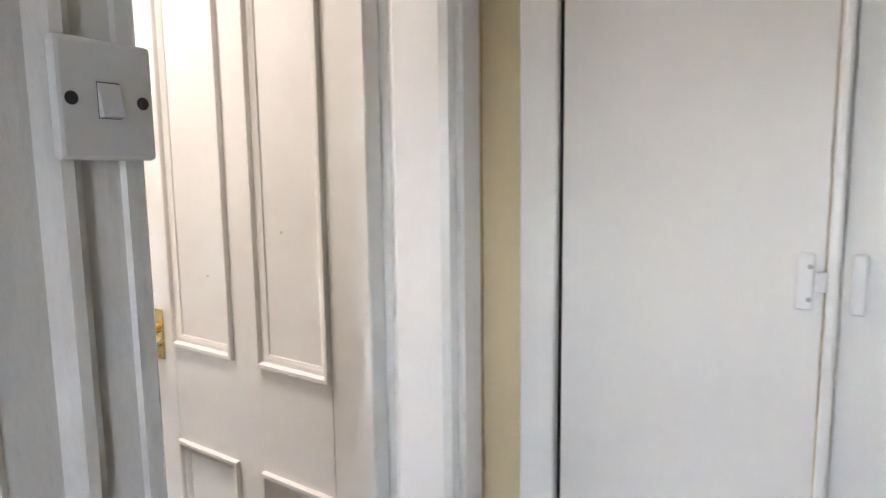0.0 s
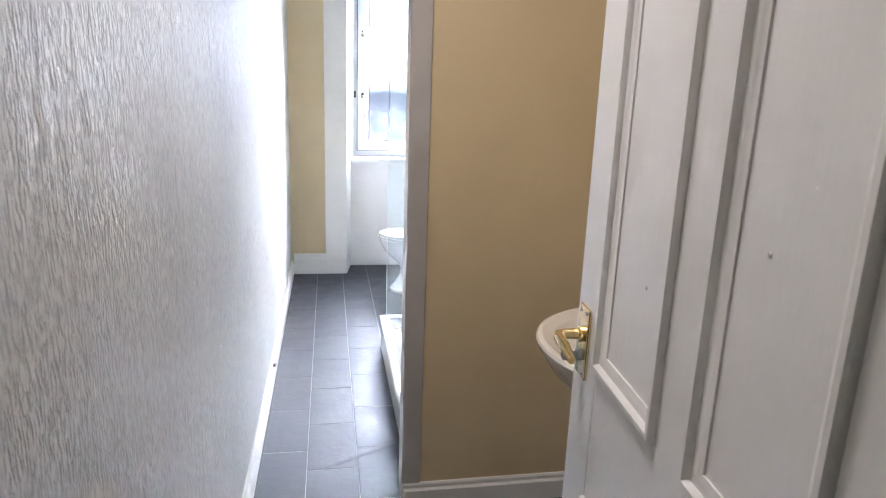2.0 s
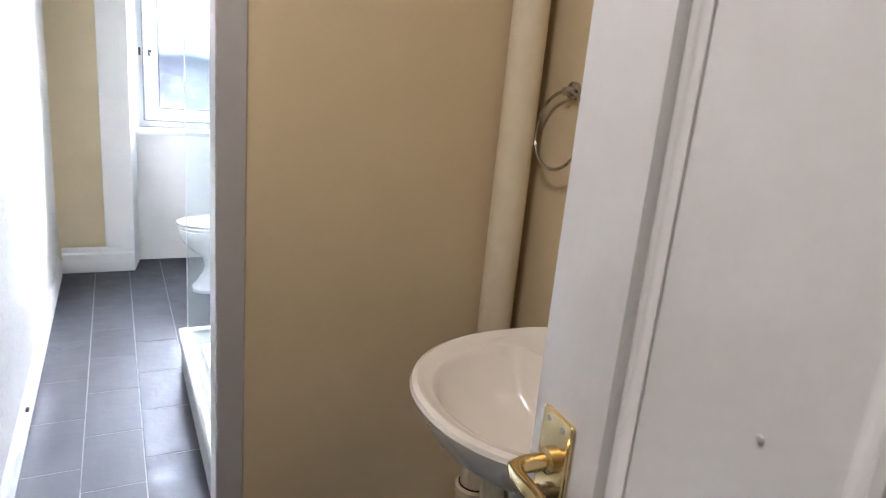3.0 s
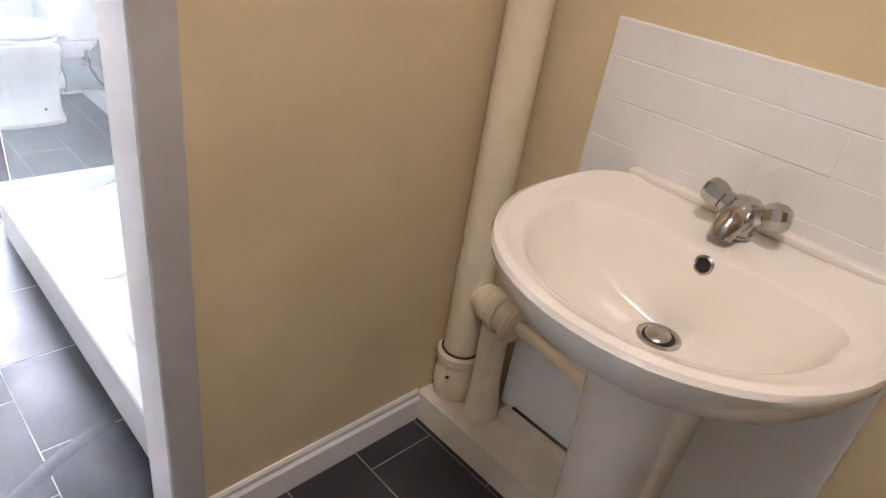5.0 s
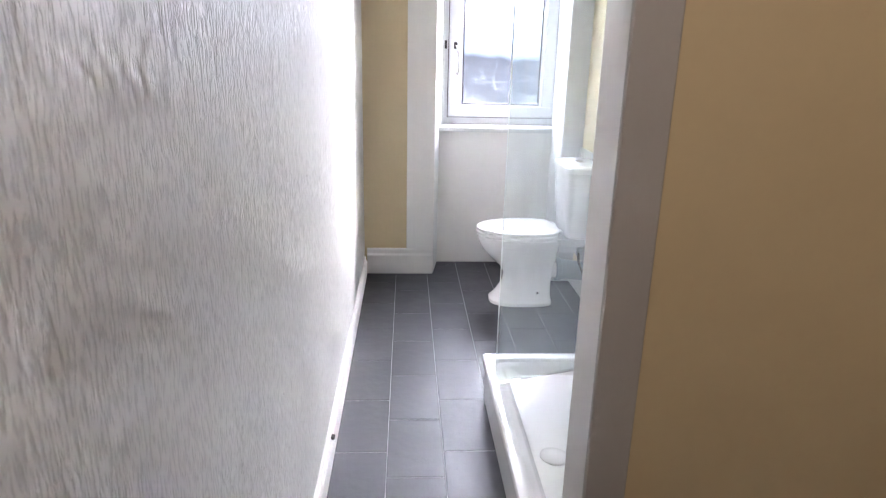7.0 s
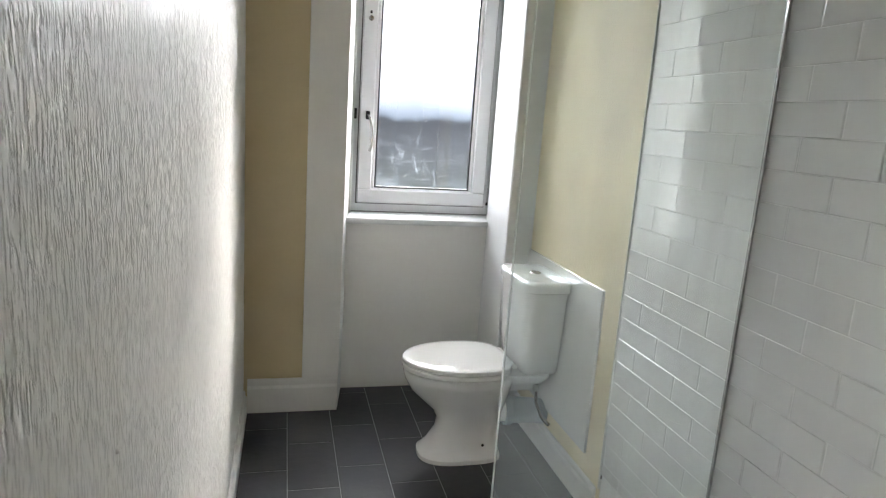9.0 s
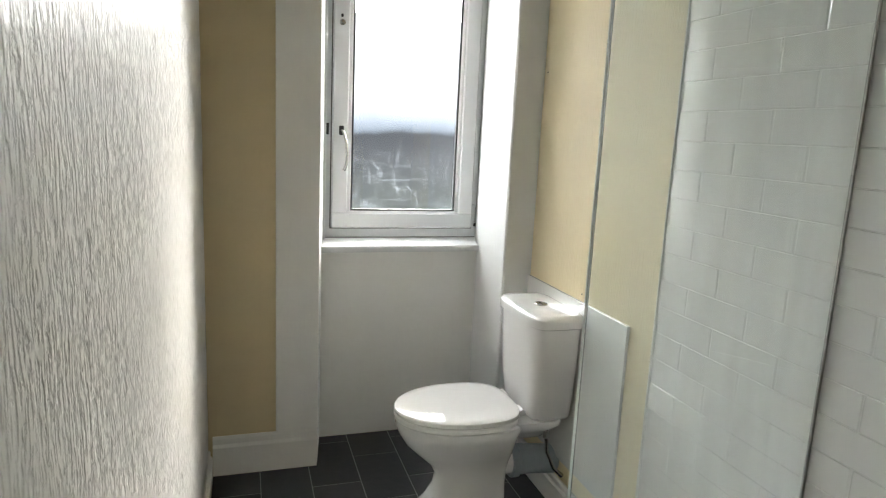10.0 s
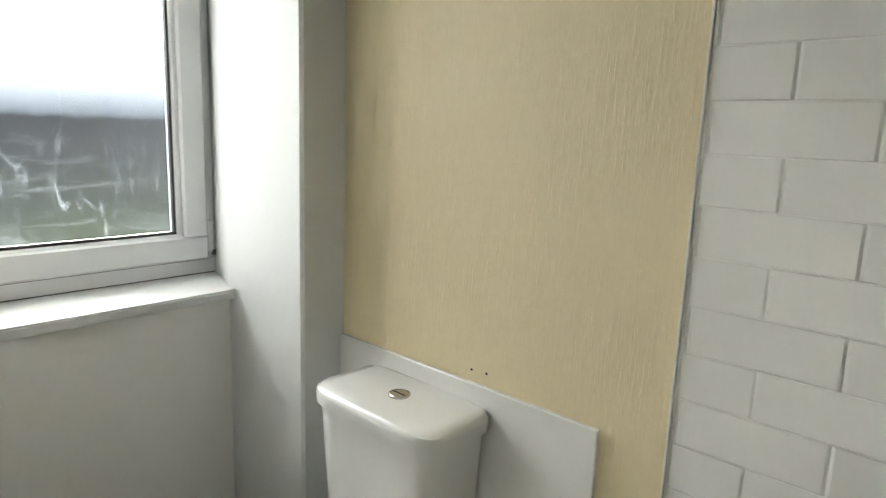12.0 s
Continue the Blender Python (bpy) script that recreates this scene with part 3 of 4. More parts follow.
hd = part("window_handle", box(0.558, WINY - 0.034, 1.372, 0.580, WINY - 0.0215, 1.414, bevel=0.004), rubber, sash, "curved metal window handle")
part("lever", tube([(0.569, WINY - 0.034, 1.395), (0.570, WINY - 0.052, 1.392), (0.577, WINY - 0.060, 1.375), (0.588, WINY - 0.062, 1.335),
                    (0.591, WINY - 0.060, 1.29), (0.588, WINY - 0.056, 1.24), (0.580, WINY - 0.050, 1.215)],
                   [0.006, 0.006, 0.006, 0.0055, 0.0055, 0.006, 0.0075], 12), chrome, hd, smooth=True)
lk = part("sash_lock", lathe([(0.013, 0), (0.013, 0.008), (0.006, 0.010), (0.006, 0.02), (0.009, 0.022), (0.006, 0.03)],
                             (0.566, WINY - 0.0215, 1.86), (0, -1, 0), 16), chrome, sash, "small metal sash lock", smooth=True)
part("keyhole", box(0.560, WINY - 0.027, 1.882, 0.570, WINY - 0.0205, 1.896, bevel=0.002), rubber, lk)
part("stay_catch", box(0.500, WINY - 0.016, 1.372, 0.514, WINY - 0.0005, 1.424, bevel=0.002), rubber, win, "black catch on the frame")
hg = part("hinge", box(1.2195, WINY - 0.018, 0.965, 1.236, WINY - 0.0005, 1.062, bevel=0.002), pvc, win, "white hinge with a dark pin")
part("pin", tube([(1.236, WINY - 0.016, 0.975), (1.236, WINY - 0.016, 1.050)], 0.0035, 8), steel, hg)
part("pin_cap", tube([(1.236, WINY - 0.016, 0.955), (1.236, WINY - 0.016, 0.972)], 0.006, 10), rubber, hg)
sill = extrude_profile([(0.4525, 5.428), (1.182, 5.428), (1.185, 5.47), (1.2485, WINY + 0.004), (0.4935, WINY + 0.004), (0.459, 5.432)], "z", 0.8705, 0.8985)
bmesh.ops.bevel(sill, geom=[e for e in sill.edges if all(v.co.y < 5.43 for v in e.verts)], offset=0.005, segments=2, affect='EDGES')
structure("sill", sill, dimmed_white, "white painted wooden window sill",
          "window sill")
structure("trim_sill_caulk", box(0.498, WINY - 0.0035, 0.8987, 1.2455, WINY - 0.0005, 0.9015), gap_grey, "thin dark joint between sill and window frame", "trim")
structure("trim_window_stop", box(0.470, 5.60, 0.899, 0.4965, WINY + 0.03, 2.36, bevel=0.003), dimmed_white, "white bead beside the window frame", "trim")

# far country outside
structure("backdrop", extrude_profile([(-90, 75), (90, 75), (90, 75.2), (-90, 75.2)], "z", -60, 14), distance, "glowing backdrop of hazy hills under a pale sky", "backdrop")
grass = material("rough_grass", (0.06, 0.085, 0.035), 0.9, vary=0.4, scale=0.5)
structure("ground", box(-400, -400, -45.1, 400, 400, -45.0), grass, "open ground far below", "ground")


# ---- shower ----
def shower_tray():
    t = base("shower_tray", 0.92, 3.05, 0, "white acrylic shower tray with a raised stepped rim", "shower tray")
    x0, x1, y0, y1, z = 0.566, RW - 0.002, PB + 0.006, 3.706, 0.188
    bm = bmesh.new()

    def ring(d, zz, r, k=6):
        pts = []
        for cx, cy, a0 in ((x1 - d - r, y1 - d - r, 0), (x0 + d + r, y1 - d - r, 90), (x0 + d + r, y0 + d + r, 180), (x1 - d - r, y0 + d + r, 270)):
            for i in range(k + 1):
                a = radians(a0 + 90 * i / k)
                pts.append((cx + r * math.cos(a), cy + r * math.sin(a), zz))
        return pts

    rings = [ring(0.012, 0.001, 0.01), ring(0.012, 0.142, 0.01), ring(0.004, 0.147, 0.012), ring(0.0, z - 0.008, 0.012), ring(0.003, z - 0.002, 0.014),
             ring(0.009, z, 0.016), ring(0.040, z, 0.03), ring(0.046, z - 0.003, 0.03), ring(0.050, z - 0.016, 0.03), ring(0.066, z - 0.018, 0.035),
             ring(0.074, z - 0.026, 0.04), ring(0.092, z - 0.052, 0.06), ring(0.16, z - 0.058, 0.08)]
    loft(rings, True, True, bm)
    part("tray", bm, acrylic, t, smooth=True)
    w = part("waste_cover", lathe([(0.045, 0), (0.045, 0.006), (0.038, 0.011), (0.015, 0.014), (0.002, 0.015)], (0.725, 3.09, z - 0.0585), sides=24), acrylic, t,
             "white domed waste cover", smooth=True)
    return t


shower_tray()
scr = base("shower_screen", 1.279, 3.672, 0.188, "clear glass shower screen swung inwards on its wall channel", "shower screen")
SWING = 180 + 17.3
g = bmesh.new()
cuboid(g, 0.006, -0.002, 0.196, 0.725, 0.002, 2.05, bevel=0.0008)
seal = bmesh.new()
cuboid(seal, 0.006, -0.004, 0.189, 0.725, 0.004, 0.1955)
for m in (g, seal):
    bmesh.ops.transform(m, matrix=pose(1.279, 3.672, 0, 0, 0, SWING), verts=m.verts[:])
pane2 = part("glass_pane", g, clear_glass, scr)
pane2.visible_shadow = False
# opaque strip added over the glass end; its pale colour imitates the lit edge
edge = bmesh.new()
cuboid(edge, 0.7253, -0.0022, 0.196, 0.7268, 0.0022, 2.05)
bmesh.ops.transform(edge, matrix=pose(1.279, 3.672, 0, 0, 0, SWING), verts=edge.verts[:])
part("pale_edge_strip", edge, edge_strip_pale, scr, "pale green opaque strip over the glass edge, for its light line")
part("bottom_seal", seal, clear_glass, scr, "clear plastic bottom seal")
part("wall_channel", box(1.2775, 3.6675, 0.190, RW - 0.0072, 3.6765, 2.05, bevel=0.001), steel, scr, "slim metal wall channel")


# ---- toilet ----
def toilet():
    cy = 4.774
    t = base("toilet", 0.95, cy, 0, "white close-coupled ceramic toilet with the lid down", "toilet")
    bm = bmesh.new()
    spec = [(0.0, 0.90, 0.168, 0.185, 0.118, 2.6, 4), (0.018, 0.90, 0.168, 0.185, 0.118, 2.6, 4), (0.030, 0.90, 0.158, 0.180, 0.108, 2.4, 4),
            (0.060, 0.905, 0.138, 0.172, 0.095, 2.2, 3.5), (0.12, 0.915, 0.112, 0.165, 0.082, 2.1, 3), (0.17, 0.92, 0.112, 0.165, 0.080, 2.0, 3),
            (0.21, 0.92, 0.135, 0.17, 0.090, 2.0, 3), (0.25, 0.92, 0.180, 0.18, 0.115, 2.0, 2.8), (0.30, 0.915, 0.225, 0.19, 0.145, 2.0, 2.8),
            (0.345, 0.91, 0.246, 0.20, 0.166, 2.0, 3), (0.375, 0.908, 0.254, 0.21, 0.174, 2.0, 3.2), (0.388, 0.908, 0.252, 0.21, 0.173, 2.0, 3.2),
            (0.394, 0.908, 0.243, 0.205, 0.166, 2.0, 3.2)]
    loft([oval(cx, cy, z, rf, rb, ry, nf, nb, 48) for z, cx, rf, rb, ry, nf, nb in spec], True, True, bm)
    pan = part("pan", bm, toilet_ceramic, t, smooth=True)
    # shelf under the cistern
    sh = bmesh.new()
    loft([oval(1.13, cy, z, rf, rb, ry, 4, 5, 36) for z, rf, rb, ry in ((0.300, 0.05, 0.09, 0.06), (0.340, 0.08, 0.11, 0.10), (0.378, 0.10, 0.125, 0.145), (0.400, 0.10, 0.125, 0.15))],
         True, True, sh)
    part("shelf", sh, toilet_ceramic, t, smooth=True)
    for s in (-1, 1):
        part("bolt", lathe([(0.006, 0), (0.006, 0.003), (0.002, 0.004)], (0.99, cy + s * 0.0955, 0.075), (0, s, 0), 10), dark, pan)
    lid = bmesh.new()
    loft([oval(0.905, cy, z, rf, rb, ry, 2.0, 3.0, 56) for z, rf, rb, ry in ((0.4165, 0.245, 0.185, 0.174), (0.419, 0.253, 0.190, 0.181), (0.428, 0.257, 0.192, 0.184),
                                                                       (0.4345, 0.254, 0.19, 0.182), (0.4385, 0.243, 0.184, 0.173), (0.441, 0.21, 0.165, 0.15), (0.443, 0.13, 0.11, 0.09))], True, True, lid)
    part("lid", lid, seat_plastic, t, "glossy white seat lid", smooth=True)
    seat = bmesh.new()
    loft([oval(0.905, cy, z, rf, rb, ry, 2.0, 3.0, 56) for z, rf, rb, ry in ((0.3955, 0.25, 0.185, 0.178), (0.398, 0.256, 0.19, 0.183), (0.410, 0.257, 0.19, 0.184), (0.4155, 0.252, 0.187, 0.180))],
         True, True, seat)
    part("seat", seat, seat_plastic, t, smooth=True)
    for s in (-1, 1):
        part("seat_hinge", tube([(1.098, cy + s * 0.055, 0.422), (1.098, cy + s * 0.10, 0.422)], 0.011, 12), seat_plastic, t, smooth=True)
    c = bmesh.new()
    loft([oval(1.185, cy, z, rf, 0.088, ry, 5, 9, 48) for z, rf, ry in ((0.400, 0.062, 0.135), (0.415, 0.072, 0.150), (0.50, 0.080, 0.162), (0.62, 0.086, 0.172), (0.752, 0.091, 0.180))],
         True, True, c)
    cist = part("cistern", c, toilet_ceramic, t, "white ceramic cistern tapering downwards", smooth=True)
    ld = bmesh.new()
    loft([oval(1.185, cy, z, rf, 0.094, ry, 5, 9, 48) for z, rf, ry in ((0.7525, 0.094, 0.183), (0.756, 0.100, 0.189), (0.778, 0.101, 0.190), (0.787, 0.099, 0.188), (0.793, 0.092, 0.181), (0.7955, 0.07, 0.155))],
         True, True, ld)
    cl = part("cistern_lid", ld, toilet_ceramic, t, smooth=True)
    b = part("flush_button", lathe([(0.024, 0), (0.024, 0.004), (0.021, 0.006), (0.0205, 0.0045), (0.002, 0.005)], (1.19, cy, 0.7953), sides=28), chrome, cl, "chrome dual flush button", smooth=True)
    part("button_split", box(1.1885, cy - 0.019, 0.8, 1.1905, cy + 0.019, 0.8012), dark, b)
    # waste connector and supply
    part("outlet", tube([(1.06, cy, 0.19), (1.12, cy, 0.185)], [0.055, 0.052], 24), toilet_ceramic, t, smooth=True)
    wc = part("waste_connector", tube([(1.10, cy, 0.185), (1.104, cy, 0.185), (1.128, cy, 0.185), (1.132, cy, 0.185), (1.20, cy, 0.18), (1.288, cy, 0.17)],
                                      [0.062, 0.066, 0.066, 0.058, 0.055, 0.055], 24), grey_plastic, t, "grey plastic waste connector", smooth=True)
    part("supply_hose", tube([(1.20, cy - 0.10, 0.40), (1.20, cy - 0.10, 0.33), (1.205, cy - 0.105, 0.26), (1.23, cy - 0.12, 0.20), (1.262, cy - 0.13, 0.17)],
                             [0.010, 0.007, 0.007, 0.007, 0.009], 10), chrome, t, "thin metal supply hose", smooth=True)
    part("isolation_valve", tube([(1.20, cy - 0.10, 0.345), (1.20, cy - 0.10, 0.315)], 0.013, 8), steel, t)
    return t


toilet()


# ---- basin ----
def basin():
    cy = 1.645
    t = base("wash_basin", 1.12, cy, 0, "white ceramic pedestal wash basin", "wash basin")
    K = 56
    bm = bmesh.new()

    def R(z, cx, rf, rb, ry, nf=2.1, nb=7):
        return oval(cx, cy, z, rf, rb, ry, nf, nb, K)

    # outside, rolled rim, the sunk inner ledge, then a bowl whose back wall drops steeply
    rings = [R(0.655, 1.13, 0.10, 0.20, 0.11, 2.1, 6), R(0.67, 1.13, 0.14, 0.203, 0.14, 2.1, 5), R(0.71, 1.125, 0.22, 0.207, 0.205, 2.1, 4.5), R(0.76, 1.12, 0.28, 0.21, 0.26, 2.1, 4),
             R(0.80, 1.12, 0.306, 0.213, 0.282, 2.1, 3.8), R(0.815, 1.12, 0.315, 0.214, 0.289, 2.1, 3.8), R(0.828, 1.12, 0.319, 0.215, 0.292, 2.1, 3.8),
             R(0.836, 1.12, 0.315, 0.214, 0.289, 2.1, 3.8), R(0.840, 1.12, 0.305, 0.212, 0.280, 2.1, 3.8), R(0.8365, 1.12, 0.294, 0.20, 0.270, 2.1, 3.8),
             R(0.8305, 1.12, 0.287, 0.17, 0.263, 2.1, 3.8), R(0.8295, 1.095, 0.254, 0.085, 0.238, 2.1, 3.4), R(0.8255, 1.085, 0.237, 0.081, 0.229, 2.1, 3.4),
             R(0.812, 1.084, 0.229, 0.074, 0.222, 2.1, 3.3), R(0.78, 1.086, 0.212, 0.064, 0.204, 2.1, 3.0), R(0.74, 1.09, 0.180, 0.055, 0.168, 2.1, 2.7),
             R(0.71, 1.096, 0.135, 0.047, 0.122, 2.0, 2.4), R(0.692, 1.10, 0.085, 0.040, 0.076, 2.0, 2.2), R(0.682, 1.102, 0.045, 0.033, 0.042, 2, 2),
             R(0.679, 1.104, 0.022, 0.022, 0.022, 2, 2)]
    loft(rings, True, True, bm)
    bowl = part("bowl", bm, ceramic, t, smooth=True)
    part("back_upstand", box(1.305, cy - 0.236, 0.8335, 1.3435, cy + 0.236, 0.849, bevel=0.005, segments=2), ceramic, bowl, smooth=True)
    dr = part("drain", lathe([(0.036, 0), (0.036, 0.003), (0.031, 0.0045), (0.027, 0.002)], (1.104, cy, 0.685), sides=24), steel, bowl, "metal basin waste", smooth=True)
    part("drain_hole", lathe([(0.0265, 0), (0.0265, 0.0012), (0.001, 0.0014)], (1.104, cy, 0.6867), sides=24), dark, dr)
    part("plug", lathe([(0.020, 0), (0.021, 0.006), (0.016, 0.010), (0.001, 0.0105)], (1.098, cy, 0.688), (-0.12, 0, 1), 20), steel, dr, smooth=True)
    ov = part("overflow", lathe([(0.017, 0), (0.017, 0.004), (0.013, 0.006), (0.0115, 0.003)], (1.161, cy - 0.006, 0.806), (-1, 0, 0.22), 22), chrome, bowl, "round chrome overflow", smooth=True)
    part("overflow_hole", lathe([(0.0118, 0), (0.0118, 0.002), (0.001, 0.0022)], (1.158, cy - 0.006, 0.8066), (-1, 0, 0.22), 18), dark, ov)
    ped = bmesh.new()
    loft([oval(1.135, cy, z, rf, 0.09, ry, 2.3, 5, 40) for z, rf, ry in ((0.0, 0.095, 0.100), (0.02, 0.092, 0.098), (0.06, 0.082, 0.088), (0.2, 0.078, 0.084), (0.4, 0.084, 0.088),
                                                                          (0.56, 0.10, 0.098), (0.64, 0.125, 0.115), (0.685, 0.15, 0.135))], True, True, ped)
    part("pedestal", ped, ceramic, t, "white ceramic pedestal", smooth=True)
    return t


basin()


def mixer_tap():
    cy = 1.645
    t = base("mixer_tap", 1.262, cy, 0.833, "worn chrome basin mixer tap with two faceted knobs", "tap")
    part("base_ring", lathe([(0.026, 0), (0.026, 0.004), (0.022, 0.008)], (1.262, cy, 0.8335), sides=24), chrome, t, smooth=True)
    part("body", lathe([(0.024, 0), (0.026, 0.012), (0.030, 0.030), (0.029, 0.044), (0.020, 0.056), (0.001, 0.060)], (1.262, cy, 0.840), sides=24), chrome, t, smooth=True)
    part("spout", tube([(1.262, cy, 0.868), (1.240, cy, 0.872), (1.218, cy, 0.866), (1.203, cy, 0.853), (1.198, cy, 0.842)],
                       [0.026, 0.026, 0.024, 0.020, 0.017], 18), chrome, t, smooth=True)
    for s in (-1, 1):
        d = Vector((0.0, s, 0.30)).normalized()
        o = Vector((1.258, cy, 0.872))
        part("valve_stem", tube([o, o + d * 0.040], [0.021, 0.017], 14), chrome, t, smooth=True)
        part("knob", tube([o + d * 0.034, o + d * 0.038, o + d * 0.052, o + d * 0.066, o + d * 0.072, o + d * 0.074], [0.016, 0.0205, 0.0245, 0.022, 0.016, 0.002], 8), chrome, t,
             "faceted chrome knob")
    return t


mixer_tap()

# towel ring on the wall above the basin
tr = base("towel_ring", BW, 2.046, 1.37, "round chrome towel ring on a wall bracket", "towel ring")
RC, RR = Vector((BW - 0.035, 2.046, 1.298)), 0.095
part("ring", tube([RC + Vector((0.018 * math.cos(a) * 0.6, RR * math.sin(a), RR * math.cos(a))) for a in [2 * math.pi * i / 48 for i in range(49)]], 0.0042, 10),
     chrome, tr, smooth=True)
part("bracket", tube([(BW - 0.0005, 2.046, 1.395), (BW - 0.01, 2.046, 1.395), (BW - 0.012, 2.046, 1.395), (BW - 0.034, 2.046, 1.392)], [0.022, 0.022, 0.012, 0.010], 18),
     chrome, tr, smooth=True)

# ---- pipework in the corner behind the basin ----
structure("boxing", box(1.185, 0.46, 0.0, BW - 0.0005, PF - 0.001, 0.094, bevel=0.004), boxing_paint, "low painted boxing along the wall under the basin", "boxing")
sp = base("soil_pipe", 1.285, 2.165, 0.094, "thick cream painted soil pipe rising in the corner", "pipe")
PX, PY = 1.264, 2.160
part("pipe", tube([(PX, PY, 0.17), (PX, PY, CEIL - 0.001)], 0.046, 28), pipe_paint, sp, smooth=True)
part("socket", lathe([(0.050, 0), (0.054, 0.006), (0.054, 0.03), (0.058, 0.034), (0.058, 0.07), (0.055, 0.075), (0.055, 0.115), (0.060, 0.12), (0.060, 0.14), (0.050, 0.146)],
                     (PX, PY, 0.0945), sides=28), pipe_paint, sp, "cream painted pipe socket", smooth=True)
part("socket_screw", lathe([(0.005, 0), (0.004, 0.003), (0.001, 0.004)], (PX - 0.054, PY - 0.018, 0.178), (-1, -0.3, 0), 8), dark, sp)
br = part("upper_socket", lathe([(0.048, 0), (0.056, 0.006), (0.056, 0.088), (0.050, 0.095)], (PX, PY, 1.745), sides=28), pipe_paint, sp, smooth=True)
# dark ring placed for the shadow above the socket
part("gap_shadow", lathe([(0.0505, 0), (0.0505, 0.003)], (PX, PY, 0.2405), sides=28), dark, sp, "dark ring standing for shade over the socket")
wp = base("waste_pipe", 1.25, 2.05, 0.094, "cream painted waste pipe with a push-fit elbow", "pipe")
EX, EY, EZ = 1.255, 2.062, 0.415
part("drop", tube([(EX + 0.014, EY - 0.002, 0.0945), (EX + 0.014, EY - 0.002, 0.12), (EX + 0.008, EY, 0.20), (EX, EY, 0.38)], [0.046, 0.044, 0.036, 0.034], 22), pipe_paint, wp, smooth=True)
el = part("elbow", tube([(EX + 0.004, EY + 0.06, EZ + 0.012), (EX, EY + 0.035, EZ + 0.01), (EX, EY + 0.01, EZ + 0.004), (EX, EY - 0.012, EZ), (EX, EY - 0.030, EZ - 0.002),
                         (EX, EY - 0.034, EZ - 0.002), (EX, EY - 0.058, EZ - 0.003), (EX, EY - 0.062, EZ - 0.003)],
                        [0.036, 0.040, 0.044, 0.043, 0.039, 0.046, 0.046, 0.036], 22), pipe_paint, wp, smooth=True)
for yy, rr in ((0.030, 0.0445), (-0.008, 0.0475), (-0.046, 0.0495)):
    part("collar", lathe([(rr - 0.006, -0.007), (rr - 0.001, -0.005), (rr, 0), (rr - 0.001, 0.005), (rr - 0.006, 0.007)], (EX, EY + yy, EZ + 0.003 + yy * 0.15), (0, 1, 0), 24),
         pipe_paint, el, "raised ring on the elbow", smooth=True)
part("branch", tube([(EX, EY - 0.055, EZ - 0.003), (EX - 0.01, 1.90, EZ - 0.004), (EX - 0.04, 1.70, EZ - 0.006)], 0.0165, 16), pipe_paint, wp, "thin white waste branch", smooth=True)
bp = base("access_panel", BW - 0.01, 1.93, 0.094, "pale grey board closing the wall behind the pipes", "panel")
part("board", box(BW - 0.018, 1.36, 0.112, BW - 0.001, 2.045, 0.70, bevel=0.002), plaster, bp)
part("batten", box(1.29, 1.40, 0.0945, 1.325, 2.02, 0.122, bevel=0.003), boxing_paint, bp, "painted timber batten")
# solid dark strip in place of the shade under the board
part("gap", box(1.318, 1.5, 0.1225, 1.3265, 2.0, 0.126), dark, bp, "dark strip standing for shade below the board")


# ---- small marks on the walls ----
for mx, my, mz, r in ((0.0, 1.93, 0.745, 0.006), (0.0, 2.62, 0.63, 0.0035), (0.0, 3.05, 1.02, 0.003)):
    d = tagged(obj("paint_drip", lathe([(r, 0), (r * 0.9, 0.002), (r * 0.5, 0.0035), (r * 0.1, 0.004)], (mx - 0.0004, my, mz), (1, 0, 0), 10), white_paint, True),
               "small white paint blob on the papered wall", "paint drip", "paint drips on the papered wall")
for mx, my, mz, ax in ((0.0, 4.05, 1.74, (1, 0, 0)), (RW, 5.06, 1.655, (-1, 0, 0)), (RW, 4.62, 0.862, (-1, 0, 0)), (RW, 4.66, 0.86, (-1, 0, 0))):
    tagged(obj("nail_head", lathe([(0.0028, 0), (0.0028, 0.0012), (0.001, 0.0018)], (mx, my, mz), ax, 10), dark), "tiny dark nail head in the wall", "nail head",
           "nail heads in the walls")
# small dark box for the speck on the skirting
tagged(obj("skirting_speck", box(0.012, 3.262, 0.086, 0.024, 3.285, 0.098, bevel=0.003), dark), "small dark speck on the white skirting", "clip")


# ---- tiled surfaces ----
def tile_mesh(w, h, t=0.006, b=0.0024):
    """One bevelled tile lying in the y-z plane, face towards -x, lower near corner at the origin."""
    bm = bmesh.new()
    r0 = [(0, 0, 0), (0, w, 0), (0, w, h), (0, 0, h)]
    r1 = [(-t + b * 0.6, 0, 0), (-t + b * 0.6, w, 0), (-t + b * 0.6, w, h), (-t + b * 0.6, 0, h)]
    r2 = [(-t, b, b), (-t, w - b, b), (-t, w - b, h - b), (-t, b, h - b)]
    rings = [r0, r1, r2]
    if b > 0.002:
        # cushion edge: three slopes that flatten towards the face
        rings = [r0] + [[(-t + d, i, i * 0.3), (-t + d, w - i, i * 0.3), (-t + d, w - i, h - i * 0.3), (-t + d, i, h - i * 0.3)]
                        for i, d in ((0.0, 0.0018), (0.0006, 0.0013), (0.0030, 0.0004), (0.0042, 0.0))]
    loft(rings, True, True, bm)
    me = bpy.data.meshes.new("tile")
    bm.to_mesh(me)
    bm.free()
    me.materials.append(tile_white)
    return me


TP, TL, J = 0.0781, 0.2145, 0.0013
tile_cache = {}


